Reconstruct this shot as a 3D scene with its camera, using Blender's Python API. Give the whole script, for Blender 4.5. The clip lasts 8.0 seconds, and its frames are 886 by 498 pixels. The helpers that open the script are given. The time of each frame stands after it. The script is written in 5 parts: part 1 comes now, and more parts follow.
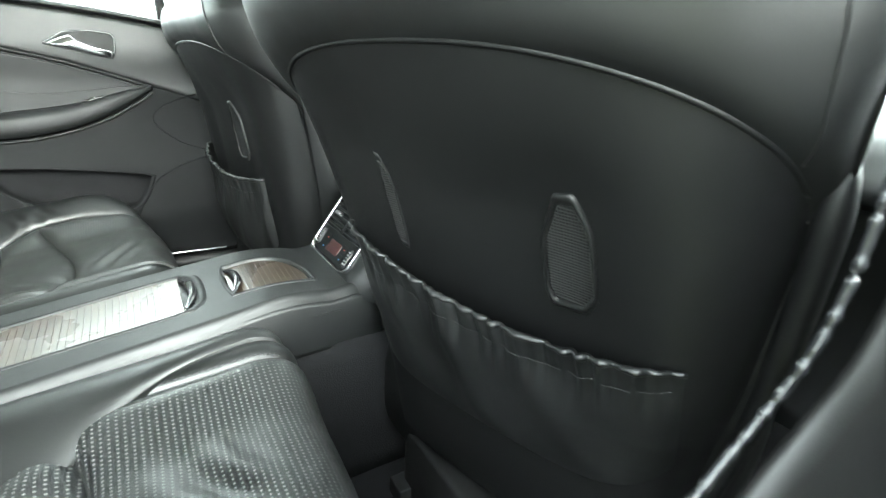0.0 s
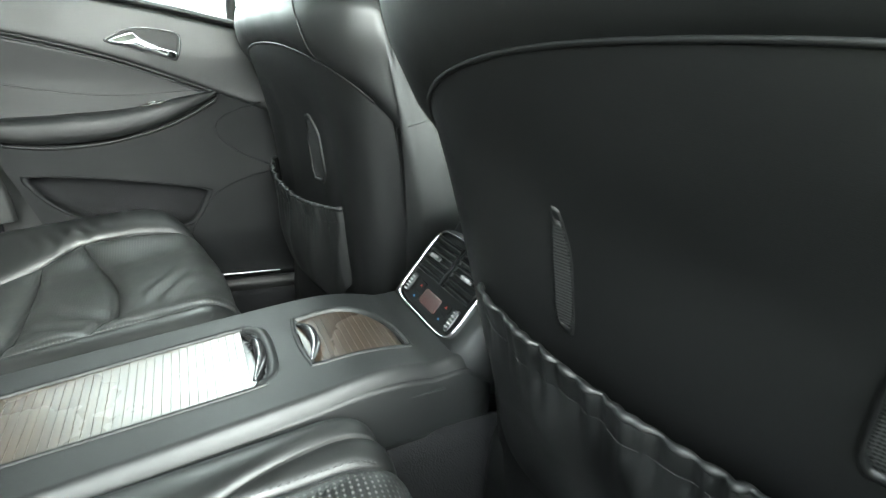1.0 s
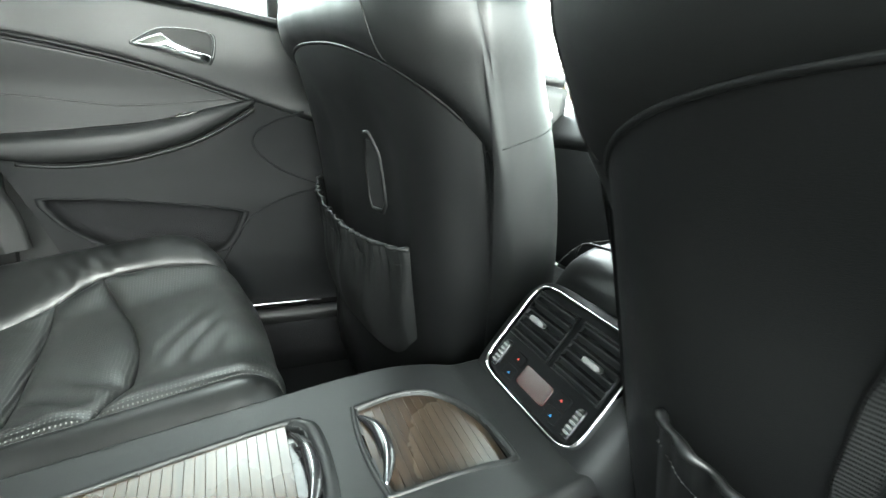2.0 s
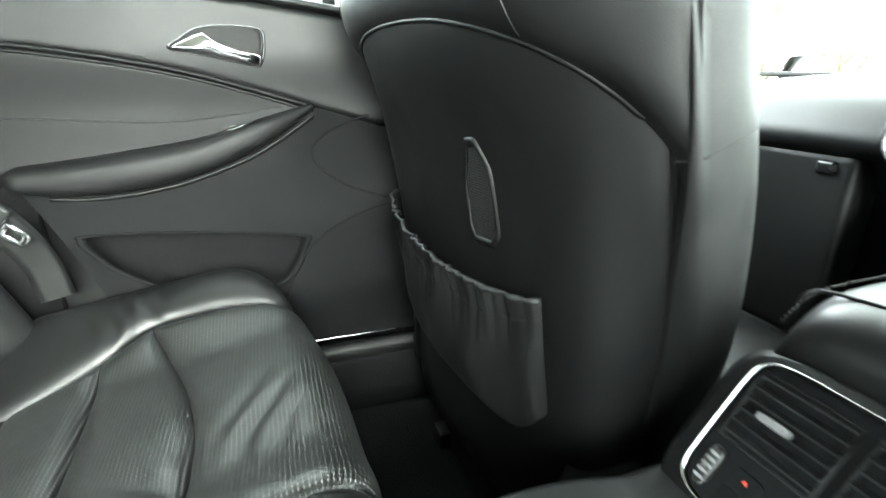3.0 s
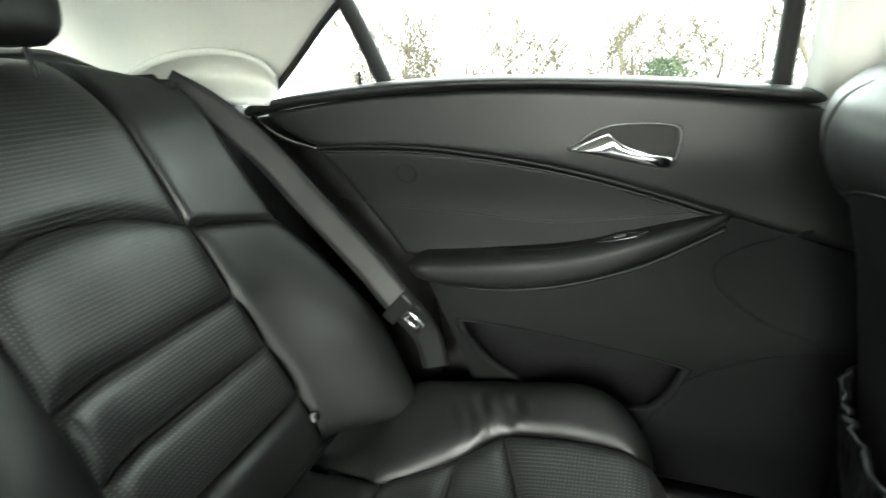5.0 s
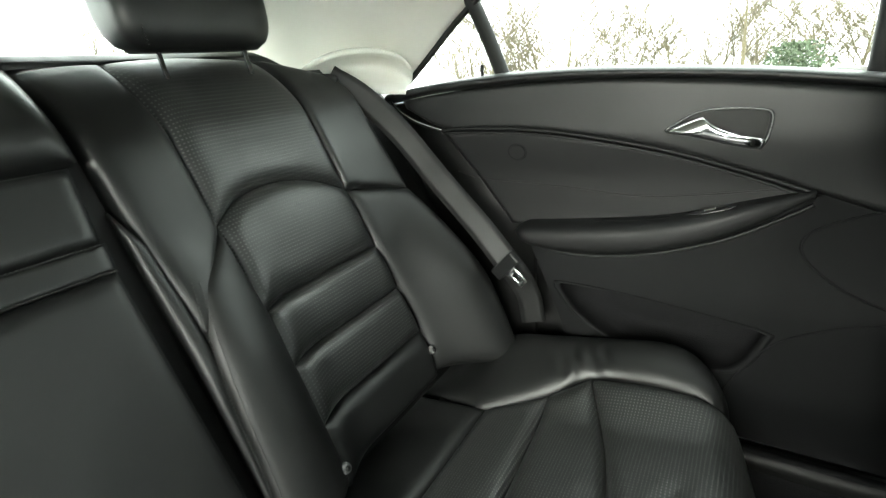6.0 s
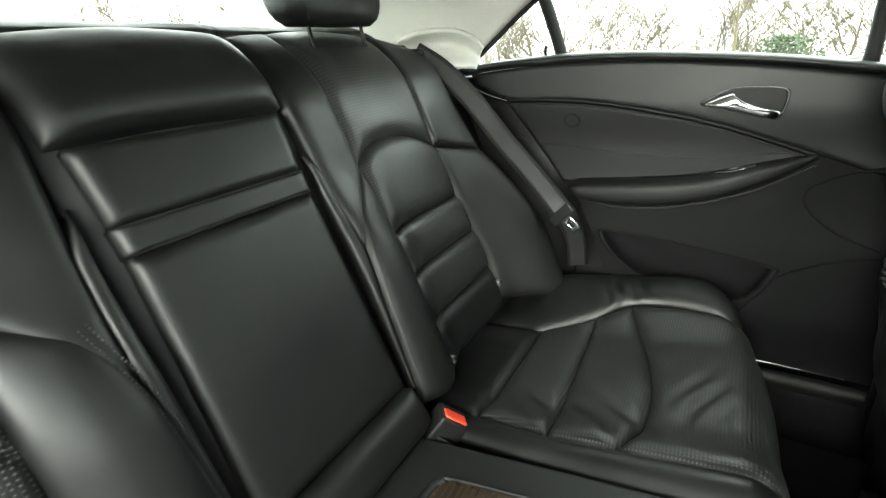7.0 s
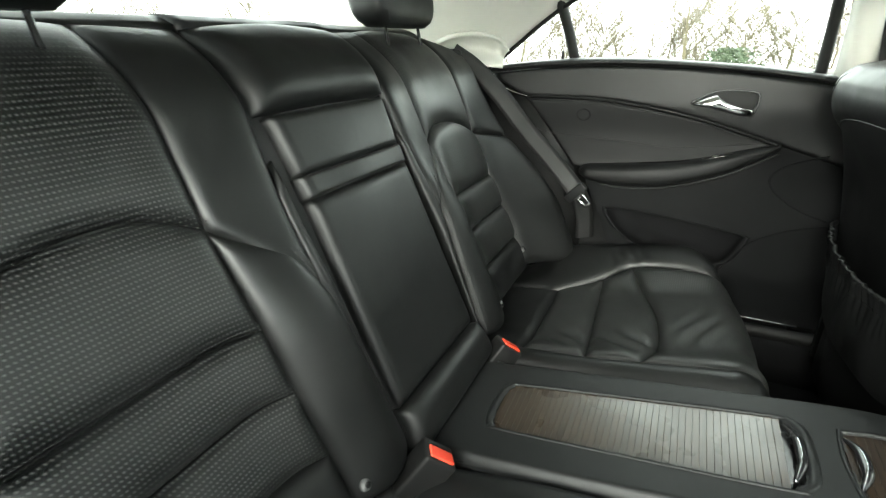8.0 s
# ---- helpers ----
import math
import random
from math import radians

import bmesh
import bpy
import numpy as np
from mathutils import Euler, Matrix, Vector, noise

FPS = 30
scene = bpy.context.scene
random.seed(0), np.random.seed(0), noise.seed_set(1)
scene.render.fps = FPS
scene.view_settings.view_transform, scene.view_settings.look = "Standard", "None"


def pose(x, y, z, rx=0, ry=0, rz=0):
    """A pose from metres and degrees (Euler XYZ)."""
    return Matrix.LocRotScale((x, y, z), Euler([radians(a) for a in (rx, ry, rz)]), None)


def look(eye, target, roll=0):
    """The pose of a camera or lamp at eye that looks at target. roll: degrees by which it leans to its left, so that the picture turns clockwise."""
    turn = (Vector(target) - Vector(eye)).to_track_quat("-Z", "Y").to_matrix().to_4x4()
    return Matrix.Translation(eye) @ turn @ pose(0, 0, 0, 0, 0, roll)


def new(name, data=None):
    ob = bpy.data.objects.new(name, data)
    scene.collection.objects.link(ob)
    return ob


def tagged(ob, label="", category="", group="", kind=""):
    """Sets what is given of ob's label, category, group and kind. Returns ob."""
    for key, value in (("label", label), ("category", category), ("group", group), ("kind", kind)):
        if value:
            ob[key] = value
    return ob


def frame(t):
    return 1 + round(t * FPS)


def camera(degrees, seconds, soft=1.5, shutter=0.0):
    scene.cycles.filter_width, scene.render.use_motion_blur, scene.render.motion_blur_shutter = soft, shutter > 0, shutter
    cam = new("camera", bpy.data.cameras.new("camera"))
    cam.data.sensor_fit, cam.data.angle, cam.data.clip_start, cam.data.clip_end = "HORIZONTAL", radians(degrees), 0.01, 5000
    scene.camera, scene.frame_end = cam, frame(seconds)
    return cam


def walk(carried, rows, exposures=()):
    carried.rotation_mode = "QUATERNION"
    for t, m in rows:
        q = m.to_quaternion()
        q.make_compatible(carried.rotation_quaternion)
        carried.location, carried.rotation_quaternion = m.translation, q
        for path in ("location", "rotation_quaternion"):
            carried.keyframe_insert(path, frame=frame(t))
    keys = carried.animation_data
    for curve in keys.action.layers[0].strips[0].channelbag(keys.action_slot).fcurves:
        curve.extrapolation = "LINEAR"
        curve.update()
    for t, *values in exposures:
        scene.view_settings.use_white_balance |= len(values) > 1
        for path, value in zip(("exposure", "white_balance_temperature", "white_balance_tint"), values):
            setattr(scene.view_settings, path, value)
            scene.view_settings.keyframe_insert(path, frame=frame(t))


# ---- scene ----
cam = camera(84.0, 8.0, soft=1.3, shutter=0.3)
PATH = [
    (0, (0.4824, -0.7544, 0.6800), (0.9852, 0.0407, 0.3410), 2.81),
    (0.5, (0.4626, -0.6570, 0.6791), (0.9393, 0.1596, 0.3537), 3.89),
    (1, (0.4614, -0.5402, 0.6749), (0.9146, 0.2917, 0.3546), 4.95),
    (1.5, (0.4675, -0.4339, 0.6815), (0.8907, 0.4150, 0.3649), 5.24),
    (1.7, (0.4689, -0.3939, 0.6833), (0.8871, 0.4562, 0.3631), 5.19),
    (2.8, (0.4545, -0.1982, 0.6444), (0.7892, 0.6859, 0.3183), 1.23),
    (3, (0.4604, -0.1419, 0.6695), (0.7728, 0.7438, 0.3261), 0.24),
    (3.5, (0.4764, -0.0369, 0.7016), (0.6781, 0.8792, 0.3553), -2.46),
    (4, (0.4818, 0.0307, 0.7582), (0.5285, 0.9693, 0.4163), -3.09),
    (4.5, (0.5167, 0.0605, 0.7585), (0.2865, 0.9871, 0.4613), -4.59),
    (5, (0.4115, 0.0475, 0.8123), (0.0713, 0.9221, 0.4667), -3.77),
    (5.2, (0.3908, 0.0277, 0.8116), (-0.0029, 0.8805, 0.4686), -3.64),
    (6.3, (0.4578, -0.1724, 0.8324), (-0.0548, 0.6062, 0.4704), -5.12),
    (6.5, (0.4338, -0.2298, 0.8431), (-0.0561, 0.5533, 0.4600), -3.81),
    (7, (0.3968, -0.3562, 0.8237), (-0.0782, 0.4374, 0.4434), -2.88),
    (7.5, (0.3852, -0.4761, 0.8090), (-0.0814, 0.3279, 0.4405), -2.22),
    (8, (0.3243, -0.6149, 0.8325), (-0.0750, 0.2177, 0.4485), -0.47),
]
walk(cam, [(t, look(eye, target, roll)) for t, eye, target, roll in PATH],
     exposures=[(0, 5.65, 6200, -3.0), (0.8, 5.45, 6200, -3.0), (1.5, 5.32, 6200, -3.0), (3.0, 5.55, 6250, -3.0), (4.5, 4.62, 6350, -4.0), (5.2, 4.08, 6550, -2.0), (6.5, 4.05, 6600, -2.0), (8, 3.92, 6600, -2.0)])

# ---------------------------------------------------------------- world and light
world = bpy.data.worlds.new("overcast_sky")
scene.world = world
world.use_nodes = True
wn, wl = world.node_tree.nodes, world.node_tree.links
sky = wn.new("ShaderNodeTexSky")
sky.sky_type, sky.sun_disc = "NISHITA", False
sky.sun_elevation, sky.sun_rotation = radians(22), radians(175)
sky.dust_density, sky.air_density = 2.0, 1.0
grey = wn.new("ShaderNodeHueSaturation")
grey.inputs["Saturation"].default_value = 0.2
wl.new(sky.outputs[0], grey.inputs["Color"])
veil = wn.new("ShaderNodeMix")
veil.data_type = "RGBA"
veil.inputs[0].default_value = 0.6
veil.inputs[7].default_value = (6.0, 6.15, 6.3, 1)
wl.new(grey.outputs[0], veil.inputs[6])
wl.new(veil.outputs[2], wn["Background"].inputs["Color"])
wn["Background"].inputs["Strength"].default_value = 0.14
sun = new("sun", bpy.data.lights.new("sun", "SUN"))
sun.data.energy, sun.data.angle, sun.data.color = 0.85, radians(40), (1.0, 0.98, 0.95)
sun.matrix_basis = look((0.5, -6, 2.4), (0, 0, 0))


# ---------------------------------------------------------------- materials
def material(name, color, rough=0.5, metal=0.0, spec=0.5):
    m = bpy.data.materials.new(name)
    m.use_nodes = True
    b = m.node_tree.nodes["Principled BSDF"]
    b.inputs["Base Color"].default_value = (*color, 1)
    b.inputs["Roughness"].default_value = rough
    b.inputs["Metallic"].default_value = metal
    b.inputs["Specular IOR Level"].default_value = spec
    return m


def surface(name, color, rough=0.5, grain=900.0, bump=0.25, stain=0.25, rough_var=0.12, spec=0.5, creases=0.0, coords="Object"):
    """A material with fine grain relief, larger blotches in colour and gloss, and optional soft creases."""
    m = material(name, color, rough, 0.0, spec)
    n, l = m.node_tree.nodes, m.node_tree.links
    b = n["Principled BSDF"]
    tc = n.new("ShaderNodeTexCoord")
    big = n.new("ShaderNodeTexNoise")
    big.inputs["Scale"].default_value, big.inputs["Detail"].default_value = 9.0, 5.0
    fine = n.new("ShaderNodeTexVoronoi")
    fine.inputs["Scale"].default_value = grain
    l.new(tc.outputs[coords], big.inputs["Vector"])
    l.new(tc.outputs[coords], fine.inputs["Vector"])
    mix = n.new("ShaderNodeMix")
    mix.data_type = "RGBA"
    mix.inputs[6].default_value = (*[c * (1 - stain) for c in color], 1)
    mix.inputs[7].default_value = (*[c * (1 + stain) for c in color], 1)
    l.new(big.outputs["Fac"], mix.inputs[0])
    l.new(mix.outputs[2], b.inputs["Base Color"])
    rr = n.new("ShaderNodeMapRange")
    rr.inputs["From Min"].default_value, rr.inputs["From Max"].default_value = 0.3, 0.7
    rr.inputs["To Min"].default_value, rr.inputs["To Max"].default_value = rough - rough_var, rough + rough_var
    l.new(big.outputs["Fac"], rr.inputs["Value"])
    l.new(rr.outputs[0], b.inputs["Roughness"])
    bp = n.new("ShaderNodeBump")
    bp.inputs["Strength"].default_value, bp.inputs["Distance"].default_value = bump, 0.0006
    l.new(fine.outputs["Distance"], bp.inputs["Height"])
    if creases:
        cr = n.new("ShaderNodeTexNoise")
        cr.inputs["Scale"].default_value, cr.inputs["Detail"].default_value, cr.inputs["Distortion"].default_value = 14.0, 3.0, 1.2
        l.new(tc.outputs[coords], cr.inputs["Vector"])
        b2 = n.new("ShaderNodeBump")
        b2.inputs["Strength"].default_value, b2.inputs["Distance"].default_value = creases, 0.004
        l.new(cr.outputs["Fac"], b2.inputs["Height"])
        l.new(bp.outputs[0], b2.inputs["Normal"])
        bp = b2
    l.new(bp.outputs[0], b.inputs["Normal"])
    return m


def perforated(name, color, rough, pitch=0.0047, hole=0.16, inner=(0.012, 0.012, 0.012)):
    """Leather with a regular field of punched holes, laid out in the panel's own metres."""
    m = surface(name, color, rough, creases=0.12)
    n, l = m.node_tree.nodes, m.node_tree.links
    b = n["Principled BSDF"]
    uv = n.new("ShaderNodeUVMap")
    uv.uv_map = "metres"
    sc = n.new("ShaderNodeVectorMath")
    sc.operation = "SCALE"
    sc.inputs["Scale"].default_value = 1 / pitch
    l.new(uv.outputs[0], sc.inputs[0])
    fr = n.new("ShaderNodeVectorMath")
    fr.operation = "FRACTION"
    l.new(sc.outputs[0], fr.inputs[0])
    di = n.new("ShaderNodeVectorMath")
    di.operation = "DISTANCE"
    di.inputs[1].default_value = (0.5, 0.5, 0)
    l.new(fr.outputs[0], di.inputs[0])
    st = n.new("ShaderNodeMapRange")
    st.inputs["From Min"].default_value, st.inputs["From Max"].default_value = hole * 0.7, hole * 1.2
    l.new(di.outputs["Value"], st.inputs["Value"])
    mu = n.new("ShaderNodeMix")
    mu.data_type = "RGBA"
    old = b.inputs["Base Color"].links[0].from_socket
    mu.inputs[6].default_value = (*inner, 1)
    l.new(st.outputs[0], mu.inputs[0])
    l.new(old, mu.inputs[7])
    l.new(mu.outputs[2], b.inputs["Base Color"])
    gl = n.new("ShaderNodeMath")
    gl.operation = "MULTIPLY"
    gl.inputs[1].default_value = 0.5
    l.new(st.outputs[0], gl.inputs[0])
    l.new(gl.outputs[0], b.inputs["Specular IOR Level"])
    bp = n.new("ShaderNodeBump")
    bp.inputs["Strength"].default_value, bp.inputs["Distance"].default_value = 0.25, 0.0006
    l.new(st.outputs[0], bp.inputs["Height"])
    l.new(b.inputs["Normal"].links[0].from_socket, bp.inputs["Normal"])
    l.new(bp.outputs[0], b.inputs["Normal"])
    return m


LEATHER = surface("black_leather", (0.0036, 0.0038, 0.0038), 0.48, bump=0.10, spec=0.40, creases=0.12)
PERF = perforated("perforated_leather", (0.0036, 0.0039, 0.0039), 0.43, hole=0.20, inner=(0.10, 0.102, 0.098))
PLASTIC = surface("soft_black_plastic", (0.0068, 0.0072, 0.0074), 0.45, grain=1300, stain=0.12, rough_var=0.05, spec=0.34)
SHELL = surface("seat_shell_vinyl", (0.0034, 0.0035, 0.0036), 0.46, grain=1500, stain=0.15, rough_var=0.05, spec=0.27)
DOORSKIN = surface("satin_door_leather", (0.0042, 0.0044, 0.0046), 0.56, grain=1100, bump=0.12, stain=0.2, rough_var=0.06, spec=0.26)
GLOSS = surface("gloss_black_plastic", (0.012, 0.012, 0.013), 0.2, bump=0.05)
RUBBER = surface("black_rubber", (0.006, 0.006, 0.006), 0.6, bump=0.1, spec=0.3)
CHROME = material("chrome", (0.82, 0.82, 0.83), 0.12, 1.0)
STEEL = material("brushed_steel", (0.6, 0.6, 0.6), 0.3, 1.0)
LINER = surface("pale_headliner_cloth", (0.52, 0.52, 0.48), 0.9, grain=1800, bump=0.4, stain=0.08)
CARPET = surface("black_carpet", (0.007, 0.007, 0.0075), 1.0, grain=500, bump=1.0, stain=0.4, spec=0.1)
# copy of the soft black plastic, darkened for the shade low on the door
SHADED = surface("hard_black_plastic", (0.0042, 0.0044, 0.0047), 0.7, grain=1300, stain=0.15, rough_var=0.06, spec=0.11)
BELT = surface("grey_black_webbing", (0.009, 0.009, 0.009), 0.65, grain=700, bump=0.6)
RED = surface("red_buckle_plastic", (0.75, 0.06, 0.03), 0.4, bump=0.05, stain=0.1)
THREAD = surface("dark_grey_thread", (0.022, 0.022, 0.022), 0.8, bump=0.0)
PAINT = surface("white_car_paint", (0.78, 0.78, 0.78), 0.25, bump=0.0, stain=0.03, rough_var=0.03)
GRASS = surface("winter_grass", (0.10, 0.11, 0.045), 0.95, grain=60, bump=1.0, stain=0.5)
BARK = surface("grey_brown_bark", (0.060, 0.050, 0.030), 0.9, grain=40, bump=0.8)
LEAF = surface("evergreen_leaf", (0.028, 0.042, 0.02), 0.7, grain=100, stain=0.5)
SCRUB = surface("dry_scrub", (0.11, 0.10, 0.055), 0.9, grain=60, stain=0.5)
SCREEN = surface("dark_red_display", (0.022, 0.005, 0.004), 0.15, bump=0.0)
WHITE = material("white_print", (0.10, 0.10, 0.10), 0.6)
BLUE = material("blue_print", (0.03, 0.2, 0.5), 0.5)
GREY = surface("silver_grey_plastic", (0.16, 0.16, 0.16), 0.35, bump=0.05)

GLASS = bpy.data.materials.new("window_glass")
GLASS.use_nodes = True
_n, _l = GLASS.node_tree.nodes, GLASS.node_tree.links
_tr, _gl, _mx = _n.new("ShaderNodeBsdfTransparent"), _n.new("ShaderNodeBsdfGlossy"), _n.new("ShaderNodeMixShader")
_tr.inputs[0].default_value, _gl.inputs["Roughness"].default_value = (0.93, 0.95, 0.93, 1), 0.02
_mx.inputs[0].default_value = 0.05
_l.new(_tr.outputs[0], _mx.inputs[1])
_l.new(_gl.outputs[0], _mx.inputs[2])
_l.new(_mx.outputs[0], _n["Material Output"].inputs["Surface"])


def tambour(name, dark, light):
    """Dark stained wood cut into cross slats."""
    m = surface(name, dark, 0.27, grain=300, stain=0.5, bump=0.1, spec=0.6)
    n, l = m.node_tree.nodes, m.node_tree.links
    wv = n.new("ShaderNodeTexNoise")
    tc = n.new("ShaderNodeTexCoord")
    mp = n.new("ShaderNodeMapping")
    mp.inputs["Scale"].default_value = (260, 14, 20)
    l.new(tc.outputs["Object"], mp.inputs[0])
    l.new(mp.outputs[0], wv.inputs["Vector"])
    wv.inputs["Scale"].default_value, wv.inputs["Detail"].default_value = 1.0, 4.0
    rm = n.new("ShaderNodeValToRGB")
    rm.color_ramp.elements[0].position, rm.color_ramp.elements[1].position = 0.35, 0.7
    rm.color_ramp.elements[0].color, rm.color_ramp.elements[1].color = (*dark, 1), (*light, 1)
    l.new(wv.outputs["Fac"], rm.inputs[0])
    l.new(rm.outputs[0], n["Principled BSDF"].inputs["Base Color"])
    n["Principled BSDF"].inputs["Coat Weight"].default_value = 0.6
    n["Principled BSDF"].inputs["Coat Roughness"].default_value = 0.30
    return m


WOOD = tambour("dark_ash_wood", (0.013, 0.0085, 0.0052), (0.032, 0.021, 0.0125))


# ---------------------------------------------------------------- mesh helpers
def make(name, verts, faces, mat, parent=None, label="", smooth=True, uvs=None):
    me = bpy.data.meshes.new(name)
    me.from_pydata([tuple(v) for v in verts], [], faces)
    me.validate()
    if smooth:
        me.polygons.foreach_set("use_smooth", [True] * len(me.polygons))
    if uvs is not None:
        lay = me.uv_layers.new(name="metres")
        for lp in me.loops:
            lay.data[lp.index].uv = uvs[lp.vertex_index]
    me.materials.append(mat)
    ob = new(name, me)
    if parent is not None:
        ob.parent = parent
    if label:
        tagged(ob, label)
    return ob


def part(name, bm, mat, parent=None, label="", smooth=True):
    me = bpy.data.meshes.new(name)
    bm.normal_update()
    bm.to_mesh(me)
    bm.free()
    if smooth:
        me.polygons.foreach_set("use_smooth", [True] * len(me.polygons))
    me.materials.append(mat)
    ob = new(name, me)
    if parent is not None:
        ob.parent = parent
    if label:
        tagged(ob, label)
    return ob


def thing(name, label, category, group="", kind=""):
    return tagged(new(name), label, category, group, kind)


def curve(*pts):
    """A smooth function of 0..1 through the points, by arc length (Catmull-Rom)."""
    p = [Vector(q) for q in pts]
    if len(p) == 2:
        return lambda u: p[0].lerp(p[1], u)
    d = [0.0]
    for a, b in zip(p, p[1:]):
        d.append(d[-1] + (b - a).length)
    e = [p[0] * 2 - p[1]] + p + [p[-1] * 2 - p[-2]]

    def f(u):
        s = min(max(u, 0.0), 1.0) * d[-1]
        i = 0
        while i < len(p) - 2 and s > d[i + 1]:
            i += 1
        t = (s - d[i]) / max(d[i + 1] - d[i], 1e-9)
        a, b, c, g = e[i], e[i + 1], e[i + 2], e[i + 3]
        return 0.5 * (2 * b + (c - a) * t + (2 * a - 5 * b + 4 * c - g) * t * t + (3 * b - a - 3 * c + g) * t ** 3)
    return f


def table(*rows):
    """A smooth interpolation y(x) through rows of (x, y)."""
    xs, ys = np.array([r[0] for r in rows], float), np.array([r[1] for r in rows], float)
    m = np.gradient(ys, xs)

    def f(x):
        x = min(max(x, xs[0]), xs[-1])
        i = min(int(np.searchsorted(xs, x, side="right")) - 1, len(xs) - 2)
        h = xs[i + 1] - xs[i]
        t = (x - xs[i]) / h
        return float((1 + 2 * t) * (1 - t) ** 2 * ys[i] + t * (1 - t) ** 2 * h * m[i] + t * t * (3 - 2 * t) * ys[i + 1] + t * t * (t - 1) * h * m[i + 1])
    return f


def step(a, b, x):
    t = min(max((x - a) / (b - a), 0.0), 1.0)
    return t * t * (3 - 2 * t)


def grid(nu, nv, closed=False):
    f = []
    for i in range(nu - (0 if closed else 1)):
        for j in range(nv - 1):
            k = (i + 1) % nu
            f.append((i * nv + j, k * nv + j, k * nv + j + 1, i * nv + j + 1))
    return f


def quilt(name, lo, hi, surf, mat, parent, puff=0.012, width=0.03, sink=0.004, depth=0.03, n=(28, 28), label="", extra=None, flip=False, edges=(1, 1, 1, 1)):
    """A stuffed panel: the strip between the curves lo and hi of a surface's own plane, raised in the middle, drawn in at its seams.
    edges: whether the sides u=0, u=1, lo and hi are drawn in."""
    nu, nv = n
    width *= 0.62
    verts, uvs = [], []
    span = max((lo(1.0) - lo(0.0)).length, (hi(1.0) - hi(0.0)).length)
    side = -1 if flip else 1
    for i in range(nu):
        u = i / (nu - 1)
        a, b = lo(u), hi(u)
        w = (b - a).length
        for j in range(nv):
            v = j / (nv - 1)
            p = a.lerp(b, v)
            h = 1.0
            for d, on in ((u * span, edges[0]), ((1 - u) * span, edges[1]), (v * w, edges[2]), ((1 - v) * w, edges[3])):
                if on:
                    h *= 1 - math.exp(-(d / width) * 1.6) * (1 - d / max(span, w, 1e-6))
            e = 1e-3
            q = surf(p.x, p.y)
            nor = (surf(p.x + e, p.y) - q).cross(surf(p.x, p.y + e) - q).normalized() * side
            off = puff * h - sink * (1 - h)
            if extra:
                off += extra(p.x, p.y) * h
            verts.append(q + nor * off)
            uvs.append((p.x, p.y))
    faces = grid(nu, nv)
    # a skirt round the border, turned inwards
    border = [i * nv for i in range(nu)] + [(nu - 1) * nv + j for j in range(1, nv)] + [i * nv + nv - 1 for i in range(nu - 2, -1, -1)] + [j for j in range(nv - 2, 0, -1)]
    base = len(verts)
    for k in border:
        p = Vector(uvs[k])
        q = surf(p.x, p.y)
        e = 1e-3
        nor = (surf(p.x + e, p.y) - q).cross(surf(p.x, p.y + e) - q).normalized() * side
        verts.append(verts[k] - nor * depth)
        uvs.append(uvs[k])
    m = len(border)
    for k in range(m):
        k2 = (k + 1) % m
        faces.append((border[k2], border[k], base + k, base + k2))
    return make(name, verts, faces, mat, parent, label, uvs=uvs)


def tube(name, pts, r, mat, parent=None, label="", sides=8, steps=24):
    f = curve(*pts)
    verts = []
    up = Vector((0, 0, 1))
    for i in range(steps):
        u = i / (steps - 1)
        p = f(u)
        d = (f(min(u + 0.01, 1)) - f(max(u - 0.01, 0))).normalized()
        s = d.cross(up)
        if s.length < 0.1:
            s = d.cross(Vector((1, 0, 0)))
        s.normalize()
        t = s.cross(d)
        rr = r(u) if callable(r) else r
        for k in range(sides):
            a = 2 * math.pi * k / sides
            verts.append(p + s * (math.cos(a) * rr) + t * (math.sin(a) * rr))
    faces = []
    for i in range(steps - 1):
        for k in range(sides):
            k2 = (k + 1) % sides
            faces.append((i * sides + k, i * sides + k2, (i + 1) * sides + k2, (i + 1) * sides + k))
    faces.append(tuple(range(sides - 1, -1, -1)))
    faces.append(tuple((steps - 1) * sides + k for k in range(sides)))
    return make(name, verts, faces, mat, parent, label)


def stitches(f3, count, parent, size=0.0009, fill=0.62, name="stitching"):
    """A row of short raised threads along a curve in space."""
    verts, faces = [], []
    for i in range(count):
        a, b = f3(i / count), f3((i + fill) / count)
        d = (b - a)
        if d.length < 1e-6:
            continue
        d.normalize()
        s = d.cross(Vector((0.3, 0.2, 1))).normalized()
        t = s.cross(d)
        k = len(verts)
        for p, q in ((a, 0.5), (a.lerp(b, 0.3), 1.0), (a.lerp(b, 0.7), 1.0), (b, 0.5)):
            for x, y in ((1, 0), (0, 1), (-1, 0), (0, -1)):
                verts.append(p + (s * x + t * y) * size * q)
        for r in range(3):
            for c in range(4):
                c2 = (c + 1) % 4
                faces.append((k + r * 4 + c, k + r * 4 + c2, k + r * 4 + 4 + c2, k + r * 4 + 4 + c))
    return make(name, verts, faces, THREAD, parent, "row of dark grey stitches")


def box(name, lo, hi, mat, parent=None, label="", bevel=0.004, segs=3, m=None):
    bm = bmesh.new()
    bmesh.ops.create_cube(bm, size=1.0)
    for v in bm.verts:
        v.co = Vector([lo[i] + (v.co[i] + 0.5) * (hi[i] - lo[i]) for i in range(3)])
    if bevel:
        bmesh.ops.bevel(bm, geom=bm.edges[:], offset=bevel, segments=segs, affect="EDGES", profile=0.6)
    if m is not None:
        bmesh.ops.transform(bm, matrix=m, verts=bm.verts)
    return part(name, bm, mat, parent, label)


